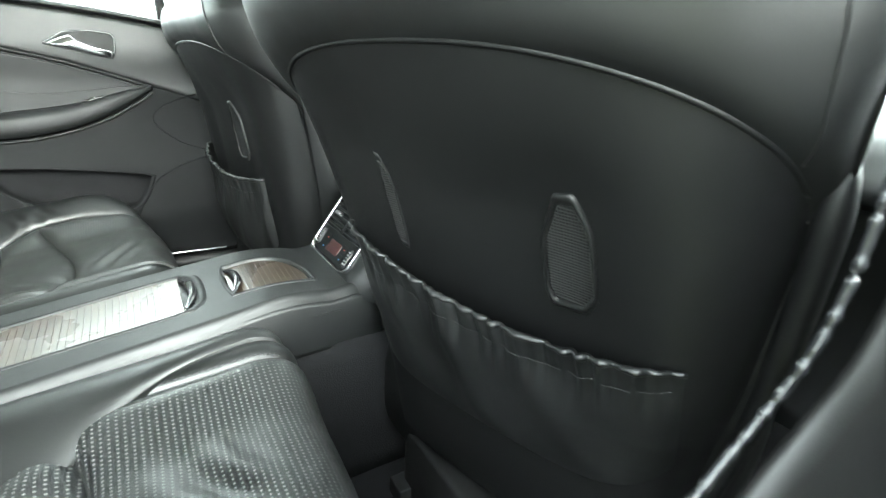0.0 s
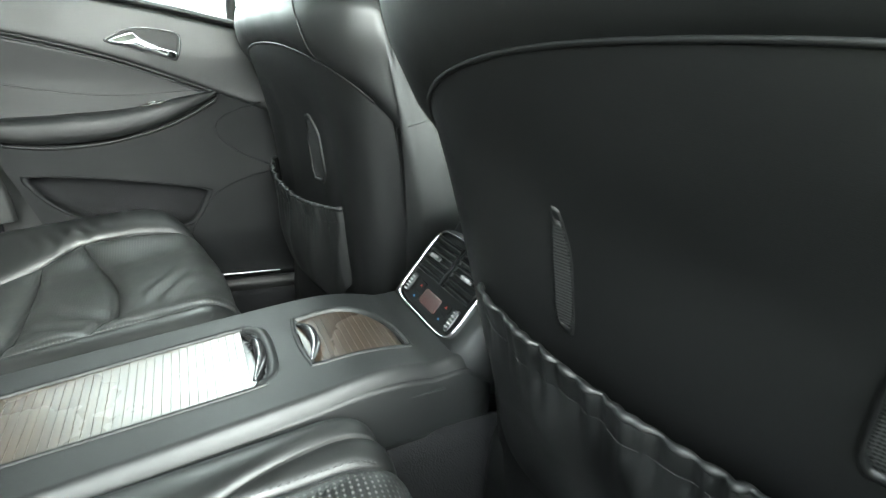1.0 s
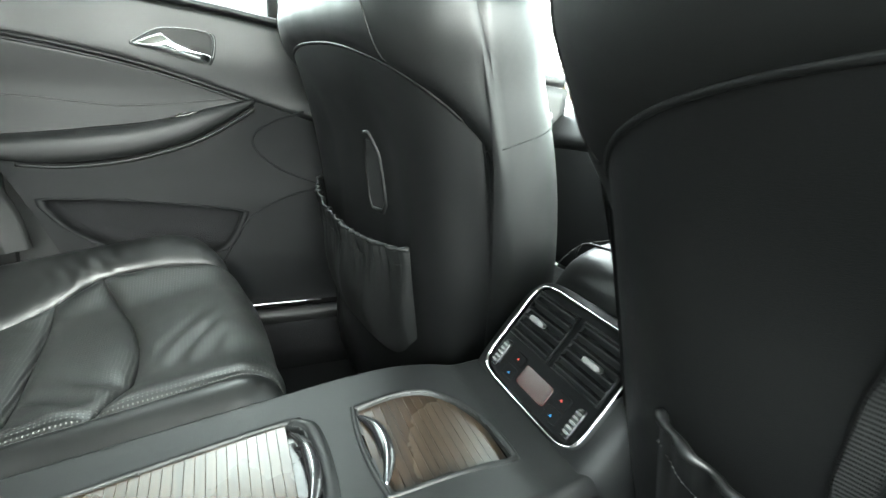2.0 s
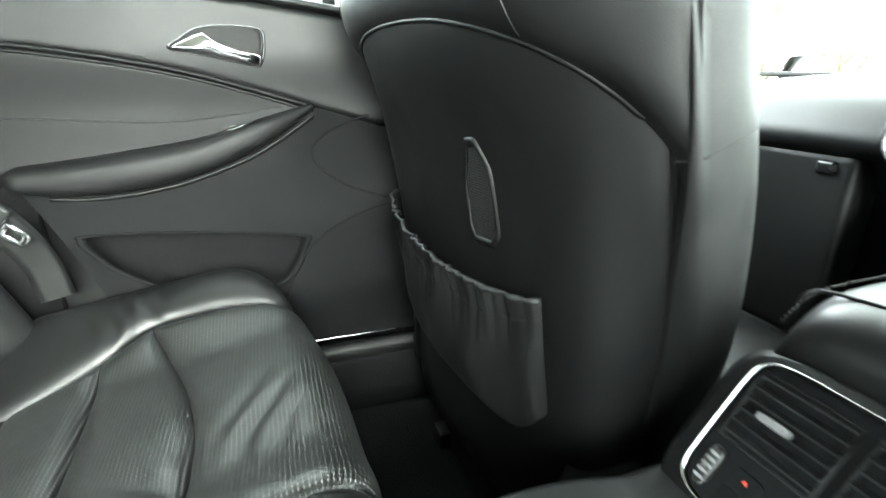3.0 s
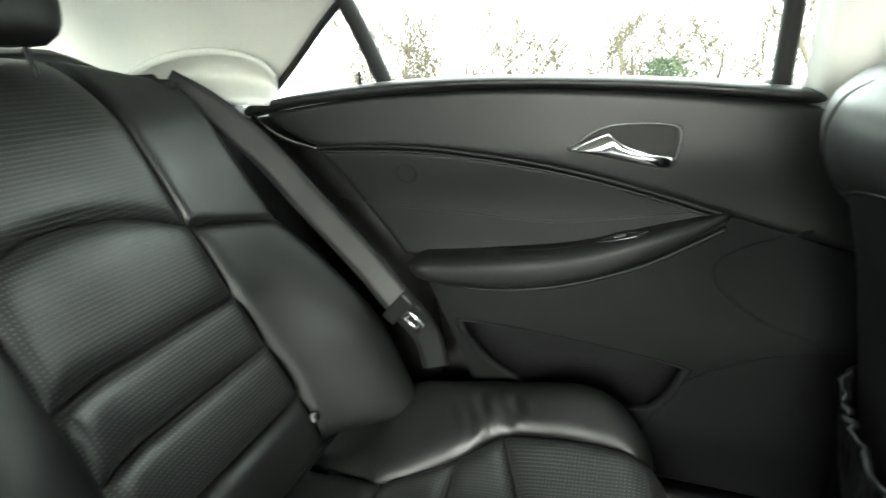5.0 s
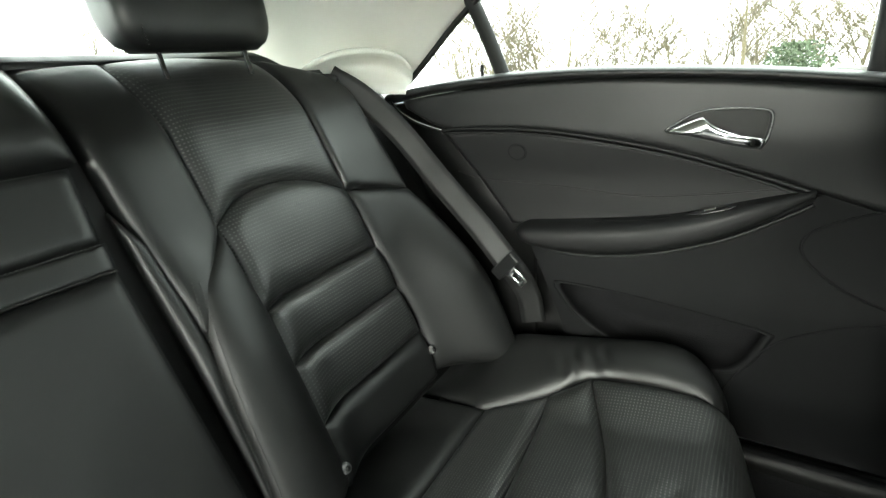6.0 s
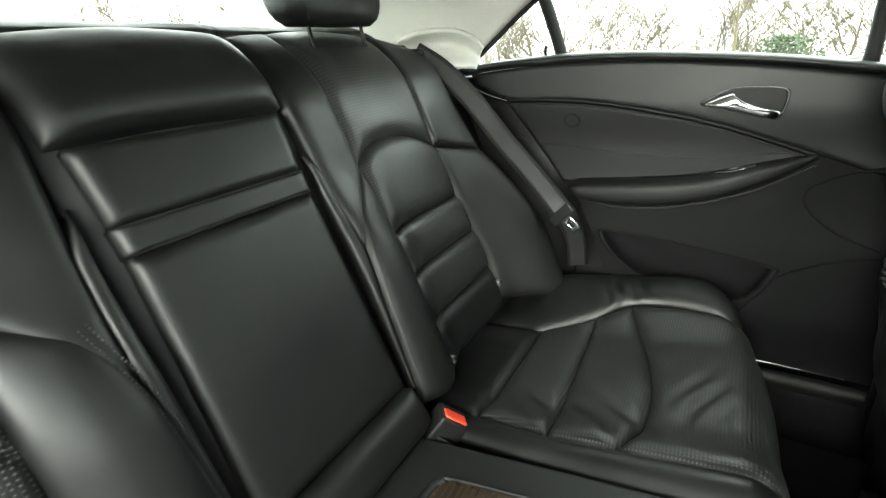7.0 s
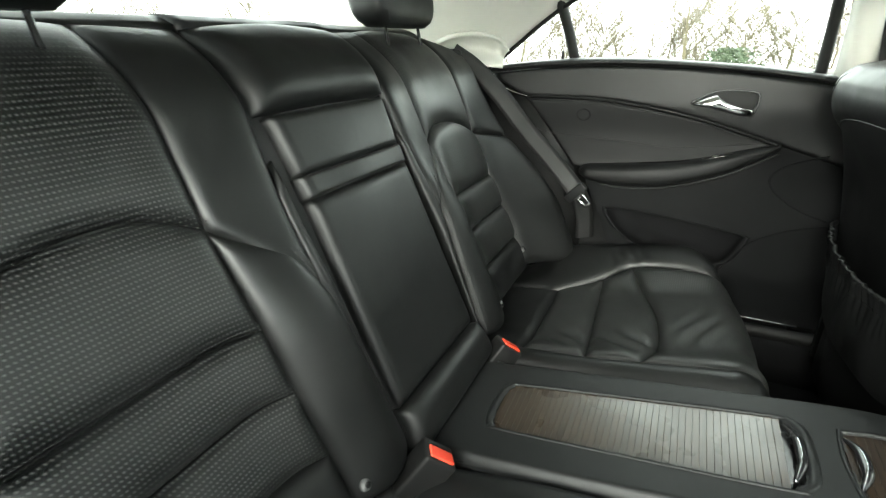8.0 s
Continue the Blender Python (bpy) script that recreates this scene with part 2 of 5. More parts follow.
def loft(name, rings, mat, parent=None, label="", caps=True):
    n = len(rings[0])
    verts = [p for r in rings for p in r]
    faces = []
    for i in range(len(rings) - 1):
        for k in range(n):
            k2 = (k + 1) % n
            faces.append((i * n + k, i * n + k2, (i + 1) * n + k2, (i + 1) * n + k))
    if caps:
        faces.append(tuple(range(n - 1, -1, -1)))
        faces.append(tuple((len(rings) - 1) * n + k for k in range(n)))
    return make(name, verts, faces, mat, parent, label)


def rounded(cx, cy, hx, hy, p=4.0, n=40):
    """A superellipse ring in two coordinates."""
    out = []
    for k in range(n):
        a = 2 * math.pi * k / n
        c, s = math.cos(a), math.sin(a)
        out.append((cx + hx * math.copysign(abs(c) ** (2 / p), c), cy + hy * math.copysign(abs(s) ** (2 / p), s)))
    return out


def plate(name, outline, front, back, mat, parent=None, label="", to3=None, bevel=0.002):
    """A flat piece with the given outline, between two depths; to3 maps (a, b, depth) to space."""
    n = len(outline)
    c = (sum(p[0] for p in outline) / n, sum(p[1] for p in outline) / n)
    inner = [(p[0] + (c[0] - p[0]) * min(1, bevel / max(math.hypot(c[0] - p[0], c[1] - p[1]), 1e-6)), p[1] + (c[1] - p[1]) * min(1, bevel / max(math.hypot(c[0] - p[0], c[1] - p[1]), 1e-6))) for p in outline]
    s = 1 if front > back else -1
    rings = [[to3(a, b, back) for a, b in outline], [to3(a, b, front - s * bevel) for a, b in outline], [to3(a, b, front) for a, b in inner], [to3(a, b, front) for a, b in scaled(inner, 0.93)], [to3(a, b, front) for a, b in scaled(inner, 0.5)]]
    return loft(name, rings, mat, parent, label)


def frame_ring(name, outline, inner, front, back, mat, parent=None, label="", to3=None):
    """A ring between two outlines of equal count, with a crowned face."""
    n = len(outline)
    mid = [((a[0] + b[0]) / 2, (a[1] + b[1]) / 2) for a, b in zip(outline, inner)]
    s = front - back
    rows = [[to3(*p, back) for p in outline], [to3(*p, back + 0.7 * s) for p in outline], [to3(*p, front) for p in mid], [to3(*p, back + 0.7 * s) for p in inner], [to3(*p, back) for p in inner]]
    verts = [p for r in rows for p in r]
    faces = []
    for i in range(4):
        for k in range(n):
            k2 = (k + 1) % n
            faces.append((i * n + k, i * n + k2, (i + 1) * n + k2, (i + 1) * n + k))
    return make(name, verts, faces, mat, parent, label)


def scaled(outline, k):
    c = (sum(p[0] for p in outline) / len(outline), sum(p[1] for p in outline) / len(outline))
    return [(c[0] + (p[0] - c[0]) * k, c[1] + (p[1] - c[1]) * k) for p in outline]


def ring_of(pts, n=48):
    """A closed smooth outline through a few points, resampled."""
    p = [Vector(q) for q in pts]
    m = len(p)
    out = []
    for k in range(n):
        s = k / n * m
        i = int(s) % m
        t = s - int(s)
        a, b, c, d = p[i - 1], p[i], p[(i + 1) % m], p[(i + 2) % m]
        q = 0.5 * (2 * b + (c - a) * t + (2 * a - 5 * b + 4 * c - d) * t * t + (3 * b - a - 3 * c + d) * t ** 3)
        out.append((q.x, q.y))
    return out


def settle(ob, sx=1.0, x0=0.0, dx=0.0, dy=0.0, dz=0.0):
    """Moves a finished thing's parts, and lengthens them about x0."""
    done = set()
    for o in (ob, *ob.children_recursive):
        if o.data is not None and o.data.name not in done:
            done.add(o.data.name)
            co = np.empty(len(o.data.vertices) * 3)
            o.data.vertices.foreach_get("co", co)
            co = co.reshape(-1, 3)
            co[:, 0] = x0 + (co[:, 0] - x0) * sx
            co += np.array((dx, dy, dz))
            o.data.vertices.foreach_set("co", co.ravel())
    return ob


# ---------------------------------------------------------------- floor, ground and shell of the car
def slab(name, fn, nu, nv, mat, parent=None, label="", thick=0.0):
    """A curved sheet from fn(u, v), given a thickness along its normals."""
    pts = [[fn(i / (nu - 1), j / (nv - 1)) for j in range(nv)] for i in range(nu)]
    verts = [p for r in pts for p in r]
    faces = grid(nu, nv)
    if thick:
        base = len(verts)
        for i in range(nu):
            for j in range(nv):
                a = pts[min(i + 1, nu - 1)][j] - pts[max(i - 1, 0)][j]
                b = pts[i][min(j + 1, nv - 1)] - pts[i][max(j - 1, 0)]
                verts.append(pts[i][j] - a.cross(b).normalized() * thick)
        faces += [tuple(base + k for k in reversed(f)) for f in grid(nu, nv)]
        border = [i * nv for i in range(nu)] + [(nu - 1) * nv + j for j in range(1, nv)] + [i * nv + nv - 1 for i in range(nu - 2, -1, -1)] + [j for j in range(nv - 2, 0, -1)]
        for k in range(len(border)):
            a, b = border[k], border[(k + 1) % len(border)]
            faces.append((b, a, base + a, base + b))
    return make(name, verts, faces, mat, parent, label)


GROUND_Z = -0.32


def rise(x, y):
    """The car stands on a gentle rise: the ground falls away on all sides."""
    return GROUND_Z - 0.12 * max(0.0, math.hypot(x, y) - 3.5)


def ground_height(u, v):
    r = 600 * (abs(2 * u - 1) ** 3) * (1 if u > 0.5 else -1)
    s = 600 * (abs(2 * v - 1) ** 3) * (1 if v > 0.5 else -1)
    return Vector((r, s, rise(r, s) + 0.02 * math.sin(r * 1.7) * math.cos(s * 1.3) * step(3, 8, math.hypot(r, s))))


tagged(slab("ground", ground_height, 90, 90, GRASS), "rough winter grass under and round the parked car", "ground", kind="structure")

# floor of the cabin with the raised tunnel
tagged(slab("floor", lambda u, v: Vector((-0.2 + 2.2 * u, -0.74 + 1.48 * v, 0.0 + 0.09 * math.exp(-(((v - 0.5) * 1.48) / 0.1) ** 2))), 12, 60, CARPET, thick=0.03), "black carpet on the cabin floor", "floor", kind="structure")


# ---------------------------------------------------------------- rear seat: backrest surface and cushion surface
def back_x(z):
    return 0.026 - 0.435 * (z - 0.33) - 7.0 * max(0.0, z - 0.755) ** 2


def back_left(a, z):
    """The backrest of the left seat over (y, z), with bolsters standing proud at both sides."""
    outer = 0.105 * step(0.53, 0.67, a) * step(0.74, 0.42, z)
    inner = 0.030 * math.exp(-((a - 0.212) / 0.058) ** 2) * step(0.66, 0.5, z)
    return Vector((back_x(z) + outer + inner - 0.028 * step(0.16, 0.34, a), a, z))


def C2(*p):
    return curve(*[Vector((a, b)) for a, b in p])


def mirrored(ob, dx=0.0, dy=0.0):
    """A mirror twin in y of a thing with its parts: meshes are copied with y turned round."""
    twins = {}
    for o in (ob, *ob.children_recursive):
        me = None
        if o.data is not None:
            me = o.data.copy()
            n = len(me.vertices)
            co = np.empty(n * 3)
            me.vertices.foreach_get("co", co)
            co = co.reshape(-1, 3)
            co[:, 1] *= -1
            co += np.array((dx, dy, 0.0))
            me.vertices.foreach_set("co", co.ravel())
            me.flip_normals()
        t = new(o.name.split(".")[0], me)
        for key in ("label", "category", "group", "kind"):
            if key in o:
                t[key] = o[key]
        twins[o] = t
        if o.parent in twins:
            t.parent = twins[o.parent]
    return twins[ob]


def rear_backrest():
    seat = thing("rear_bench", "black leather rear bench half with perforated, ribbed backrest and creased cushion", "car seat", "rear benches")
    S = back_left
    out = ((0.53, 0.305), (0.536, 0.39), (0.530, 0.465), (0.525, 0.54), (0.520, 0.634), (0.514, 0.73), (0.508, 0.838))
    inn = ((0.262, 0.305), (0.266, 0.39), (0.268, 0.465), (0.269, 0.54), (0.269, 0.645), (0.266, 0.73), (0.262, 0.842))
    # lower insert: three rolls and the arched panel
    zs = [0.292, 0.373, 0.456, 0.533]
    fo, fi = table(*[(z, a) for a, z in out]), table(*[(z, a) for a, z in inn])
    for k in range(3):
        z0, z1 = zs[k], zs[k + 1]
        quilt("insert_roll", C2((fi(z0), z0), (fo(z0), z0)), C2((fi(z1), z1), (fo(z1), z1)), S, PERF if k else LEATHER, seat, puff=0.014, width=0.02, n=(90, 36))
    arc = [(fi(0.648), 0.648), (0.32, 0.670), (0.385, 0.676), (0.455, 0.664), (fo(0.634), 0.634)]
    quilt("insert_panel", C2((fi(0.533), 0.533), (fo(0.533), 0.533)), C2(*arc), S, PERF, seat, puff=0.014, width=0.028, n=(90, 44))
    top = [(fi(0.842), 0.860), (0.375, 0.864), (fo(0.838), 0.855)]
    quilt("upper_panel", C2(*arc), C2(*top), S, PERF, seat, puff=0.012, width=0.03, n=(44, 36))
    # bolsters
    quilt("outer_bolster", C2((0.53, 0.30), (0.536, 0.39), (0.530, 0.465), (0.525, 0.54), (0.520, 0.634)), C2((0.662, 0.28), (0.668, 0.36), (0.668, 0.45), (0.655, 0.55), (0.640, 0.61)), S, LEATHER, seat, puff=0.011, width=0.022, n=(60, 30), depth=0.08)
    quilt("outer_shoulder", C2((0.520, 0.634), (0.514, 0.73), (0.508, 0.855)), C2((0.640, 0.61), (0.652, 0.70), (0.640, 0.815)), S, LEATHER, seat, puff=0.007, width=0.010, n=(44, 30), depth=0.05)
    quilt("inner_bolster", C2((0.150, 0.31), (0.158, 0.40), (0.163, 0.47), (0.172, 0.54), (0.196, 0.60)), C2((0.262, 0.30), (0.266, 0.39), (0.268, 0.465), (0.269, 0.54), (0.269, 0.645)), S, LEATHER, seat, puff=0.009, width=0.020, n=(50, 26), depth=0.06)
    quilt("inner_shoulder", C2((0.172, 0.545), (0.166, 0.64), (0.158, 0.74), (0.150, 0.856)), C2((0.269, 0.645), (0.268, 0.70), (0.266, 0.76), (0.262, 0.860)), S, LEATHER, seat, puff=0.006, width=0.02, n=(30, 16), depth=0.05)
    quilt("inner_edge", C2((0.148, 0.31), (0.150, 0.45), (0.152, 0.60), (0.150, 0.70)), C2((0.152, 0.31), (0.163, 0.47), (0.172, 0.56), (0.168, 0.66)), S, LEATHER, seat, puff=0.004, width=0.01, n=(30, 8), depth=0.06)

    def on(f, lift):
        return lambda u: S(f(u).x, f(u).y) + Vector((lift, 0, lift * 0.4))
    stitches(on(C2((0.196, 0.603), (0.178, 0.54), (0.168, 0.47), (0.163, 0.40), (0.156, 0.32)), 0.006), 70, seat)
    stitches(on(C2((0.188, 0.606), (0.170, 0.54), (0.160, 0.47), (0.155, 0.40), (0.148, 0.32)), 0.005), 70, seat)
    stitches(on(C2(*[(a, b + 0.006) for a, b in arc]), 0.006), 60, seat, size=0.0006)
    for z in zs[1:]:
        stitches(on(C2((fi(z) + 0.004, z + 0.006), (fo(z) - 0.004, z + 0.006)), 0.009), 60, seat, size=0.0005)
    stitches(on(C2((0.520, 0.630), (0.58, 0.632), (0.640, 0.606)), 0.004), 34, seat)
    # the top that rolls over to the shelf, and the backing
    slab("top_roll", lambda u, v: Vector((back_x(0.855) - 0.028 * step(0.0, 0.3, u) - 0.11 * v, 0.148 + u * 0.50, 0.858 + 0.012 * math.sin(math.pi * min(1, v * 1.4)) - 0.03 * step(0.5, 1, v) - 0.04 * step(0.75, 1.0, u))), 24, 14, LEATHER, seat, thick=0.02)
    slab("backing", lambda u, v: Vector((back_x(0.27 + 0.56 * v) - 0.05, 0.15 + u * 0.5, 0.27 + 0.56 * v)), 8, 12, RUBBER, seat, thick=0.05)
    # round child-seat anchor markers
    for y, z in ((0.252, 0.331), (0.530, 0.343)):
        p = Vector((back_left(y, z).x + 0.012, y, z))
        m = pose(*p, 0, 66, 0)
        bm = bmesh.new()
        bmesh.ops.create_cone(bm, cap_ends=True, segments=24, radius1=0.0080, radius2=0.0070, depth=0.006, matrix=m)
        b = part("anchor_marker", bm, WHITE, seat, "small round white anchor marker")
        bm = bmesh.new()
        bmesh.ops.create_cone(bm, cap_ends=True, segments=16, radius1=0.004, radius2=0.004, depth=0.002, matrix=m @ pose(0, 0, 0.0038))
        part("symbol", bm, RUBBER, b)
    return seat


left_back = rear_backrest()


def centre_backrest():
    seat = thing("folding_panel", "black leather centre backrest with folded armrest and a strap band", "seat backrest")

    def S(a, z):
        return Vector((back_x(z) + 0.010, a, z))
    quilt("top_roll", C2((-0.143, 0.757), (0, 0.760), (0.143, 0.757)), C2((-0.148, 0.856), (0, 0.864), (0.148, 0.856)), S, LEATHER, seat, puff=0.022, width=0.035, n=(40, 24), depth=0.06)
    quilt("armrest_upper", C2((-0.126, 0.675), (0.126, 0.675)), C2((-0.133, 0.752), (0.133, 0.752)), S, LEATHER, seat, puff=0.003, width=0.006, n=(30, 16))
    quilt("strap_band", C2((-0.128, 0.645), (0.128, 0.645)), C2((-0.130, 0.675), (0.130, 0.675)), S, LEATHER, seat, puff=0.004, width=0.003, n=(30, 14))
    quilt("armrest_lower", C2((-0.133, 0.352), (0.133, 0.352)), C2((-0.126, 0.645), (0.126, 0.645)), S, LEATHER, seat, puff=0.004, width=0.012, n=(36, 36))
    quilt("base_roll", C2((-0.148, 0.288), (0.148, 0.288)), C2((-0.136, 0.352), (0.136, 0.352)), lambda a, z: S(a, z) + Vector((0.012, 0, 0)), LEATHER, seat, puff=0.012, width=0.02, n=(36, 16))
    slab("top_back", lambda u, v: Vector((back_x(0.855) + 0.01 - 0.12 * v, -0.148 + 0.296 * u, 0.860 + 0.012 * math.sin(math.pi * min(1, v * 1.4)) - 0.03 * step(0.5, 1, v))), 16, 12, LEATHER, seat, thick=0.02)
    slab("backing", lambda u, v: Vector((back_x(0.27 + 0.56 * v) - 0.012, -0.152 + u * 0.304, 0.27 + 0.56 * v)), 6, 12, RUBBER, seat, thick=0.05)
    for z in (0.6735, 0.6465):
        stitches(lambda u, z=z: S(-0.125 + 0.25 * u, z) + Vector((0.006, 0, 0.002)), 60, seat)
    return seat


centre_backrest()


def cushion_z(x, a):
    z = 0.236 + 0.17 * (x - 0.05)
    z += 0.030 * step(0.30, 0.17, a)
    z += 0.064 * step(0.51, 0.675, a) * step(-0.02, 0.12, x) * (1 - 0.55 * step(0.34, 0.5, x))
    z -= 0.060 * step(0.665, 0.78, a)
    return z


front_line = table((0.12, 0.508), (0.16, 0.514), (0.30, 0.514), (0.42, 0.508), (0.52, 0.494), (0.60, 0.472), (0.65, 0.452), (0.70, 0.42))


def cushion_left(x, a):
    """The cushion's top, rolled over its front edge and down; x runs on along the leather."""
    r = 0.05
    x0 = front_line(a) - r
    s = max(0.0, x - x0)
    t = min(s / r, 1.5)
    over = s - r * t
    return Vector((min(x, x0) + r * math.sin(t) + over * 0.07, a, cushion_z(min(x, x0) + 0.6 * min(s, r), a) - r * (1 - math.cos(t)) - over))


def rear_cushion(seat):
    S = cushion_left
    crease = lambda x, a: 0.0042 * math.sin(95 * x + 40 * a + 3 * math.sin(22 * a)) * math.exp(-((a - 0.27) / 0.06) ** 2) * step(0.12, 0.2, x)
    quilt("cushion_strip", C2((-0.05, 0.225), (-0.05, 0.545)), C2((0.105, 0.205), (0.103, 0.530)), S, LEATHER, seat, puff=0.008, width=0.02, n=(32, 14))
    quilt("seat_strip", C2((0.105, 0.205), (0.103, 0.530)), C2((0.228, 0.190), (0.205, 0.570)), S, PERF, seat, puff=0.011, width=0.022, n=(36, 18), extra=crease)
    arc = ((0.322, 0.188), (0.346, 0.26), (0.349, 0.34), (0.338, 0.42), (0.312, 0.51), (0.268, 0.604))
    quilt("thigh_arch", C2((0.228, 0.190), (0.205, 0.570)), C2(*arc), S, PERF, seat, puff=0.012, width=0.025, n=(40, 22), extra=crease)
    crease2 = lambda x, a: 0.0045 * math.sin(150 * x - 45 * a + 2 * math.sin(25 * a)) * math.exp(-((a - 0.35) / 0.07) ** 2 - ((x - 0.42) / 0.035) ** 2)
    quilt("front_panel", C2(*arc), C2((0.70, 0.195), (0.70, 0.32), (0.69, 0.44), (0.66, 0.54), (0.63, 0.602)), S, PERF, seat, puff=0.010, width=0.022, n=(46, 60), extra=crease2, edges=(1, 1, 1, 0))
    rip = lambda x, a: (0.0020 * math.sin(230 * x + 3 * math.sin(60 * a)) + 0.0014 * math.sin(120 * x - 25 * a)) * math.exp(-((x - 0.255) / 0.055) ** 2 - ((a - 0.625) / 0.035) ** 2)
    quilt("side_bolster", C2((-0.05, 0.560), (0.06, 0.540), (0.103, 0.530), (0.205, 0.570), (0.268, 0.604), (0.37, 0.606), (0.47, 0.604), (0.56, 0.602), (0.63, 0.602)), C2((-0.05, 0.715), (0.06, 0.718), (0.15, 0.718), (0.25, 0.718), (0.35, 0.714), (0.44, 0.700), (0.53, 0.685), (0.60, 0.675)), S, LEATHER, seat, puff=0.010, width=0.028, n=(140, 34), extra=rip, depth=0.08, edges=(1, 1, 1, 0))
    quilt("inner_edge", C2((0.02, 0.155), (0.25, 0.135), (0.50, 0.132), (0.69, 0.132)), C2((0.02, 0.215), (0.105, 0.205), (0.228, 0.190), (0.36, 0.190), (0.52, 0.196), (0.69, 0.195)), lambda x, a: S(x, a) + Vector((0, 0, -0.012 * step(0.17, 0.135, a))), LEATHER, seat, puff=0.008, width=0.02, n=(70, 14), depth=0.05, edges=(1, 0, 1, 1))

    slab("base", lambda u, v: Vector((0.0 + 0.44 * u, 0.135 + 0.54 * v, 0.225)), 4, 4, RUBBER, seat, thick=0.2)

    def on(f, lift):
        return lambda u: S(f(u).x, f(u).y) + Vector((0, 0, lift))
    stitches(on(C2((0.10, 0.198), (0.228, 0.183), (0.36, 0.183), (0.50, 0.192)), 0.004), 80, seat)
    return seat


rear_cushion(left_back)
right_back = mirrored(left_back)
# the driver's side cushion has a broad plain bolster beside the console
quilt("console_bolster", C2((0.08, 0.150), (0.22, 0.142), (0.42, 0.138), (0.52, 0.136), (0.66, 0.136)), C2((0.08, 0.42), (0.20, 0.40), (0.26, 0.355), (0.30, 0.303), (0.345, 0.238), (0.37, 0.206), (0.405, 0.180), (0.45, 0.166), (0.52, 0.162), (0.60, 0.160), (0.66, 0.160)),
      lambda x, a: Vector((cushion_left(x, a).x, -a, cushion_left(x, a).z + 0.004 + 0.014 * step(0.24, 0.14, a))), LEATHER, right_back, puff=0.008, width=0.075, n=(90, 30), depth=0.03, label="plain leather bolster", flip=True)


# that cushion also reaches a little further forward
for piece in right_back.children_recursive:
    for vert in piece.data.vertices:
        if vert.co.z < 0.42 and vert.co.x > 0.2:
            vert.co.x += 0.105 * step(0.22, 0.50, vert.co.x)


def headrest(cx, cy, z0, hx, hy, h, lean, mat=LEATHER):
    head = thing("headrest", "black leather headrest on chrome posts above the rear backrest", "headrest", "headrests")
    rings = []
    for i in range(15):
        v = i / 14
        k = (1 - abs(2 * v - 1) ** 3.2) ** 0.45 if 0 < v < 1 else 0.25
        z = z0 + h * v
        rings.append([Vector((a - lean * (z - z0), b, z)) for a, b in rounded(cx, cy, hx * (0.35 + 0.65 * k), hy * (0.72 + 0.28 * k), 4.2, 44)])
    loft("cushion", rings, mat, head)
    seam = [Vector((cx + hx * 0.8 - lean * h * v, cy - hy * 0.8, z0 + 0.006 + h * v * 0.94)) for v in (0, 0.3, 0.6, 1)]
    stitches(curve(*seam), 30, head)
    for s in (-1, 1):
        tube("post", [(cx + 0.01, cy + s * 0.07, z0 + 0.03), (cx + 0.012, cy + s * 0.07, z0), (cx + 0.022, cy + s * 0.07, z0 - 0.045), (cx + 0.04, cy + s * 0.07, z0 - 0.09)], 0.0036, GLOSS, head, "thin dark headrest post", steps=16)
    return head


headrest(-0.262, 0.390, 0.866, 0.052, 0.122, 0.155, 0.15)
headrest(-0.262, -0.390, 0.866, 0.052, 0.122, 0.155, 0.15)


# ---------------------------------------------------------------- rear console between the seats
def con_z(x):
    return 0.278 + 0.172 * x - 2.2 * max(0, x - 0.55) ** 2 + 0.02 * step(0.64, 0.70, x)


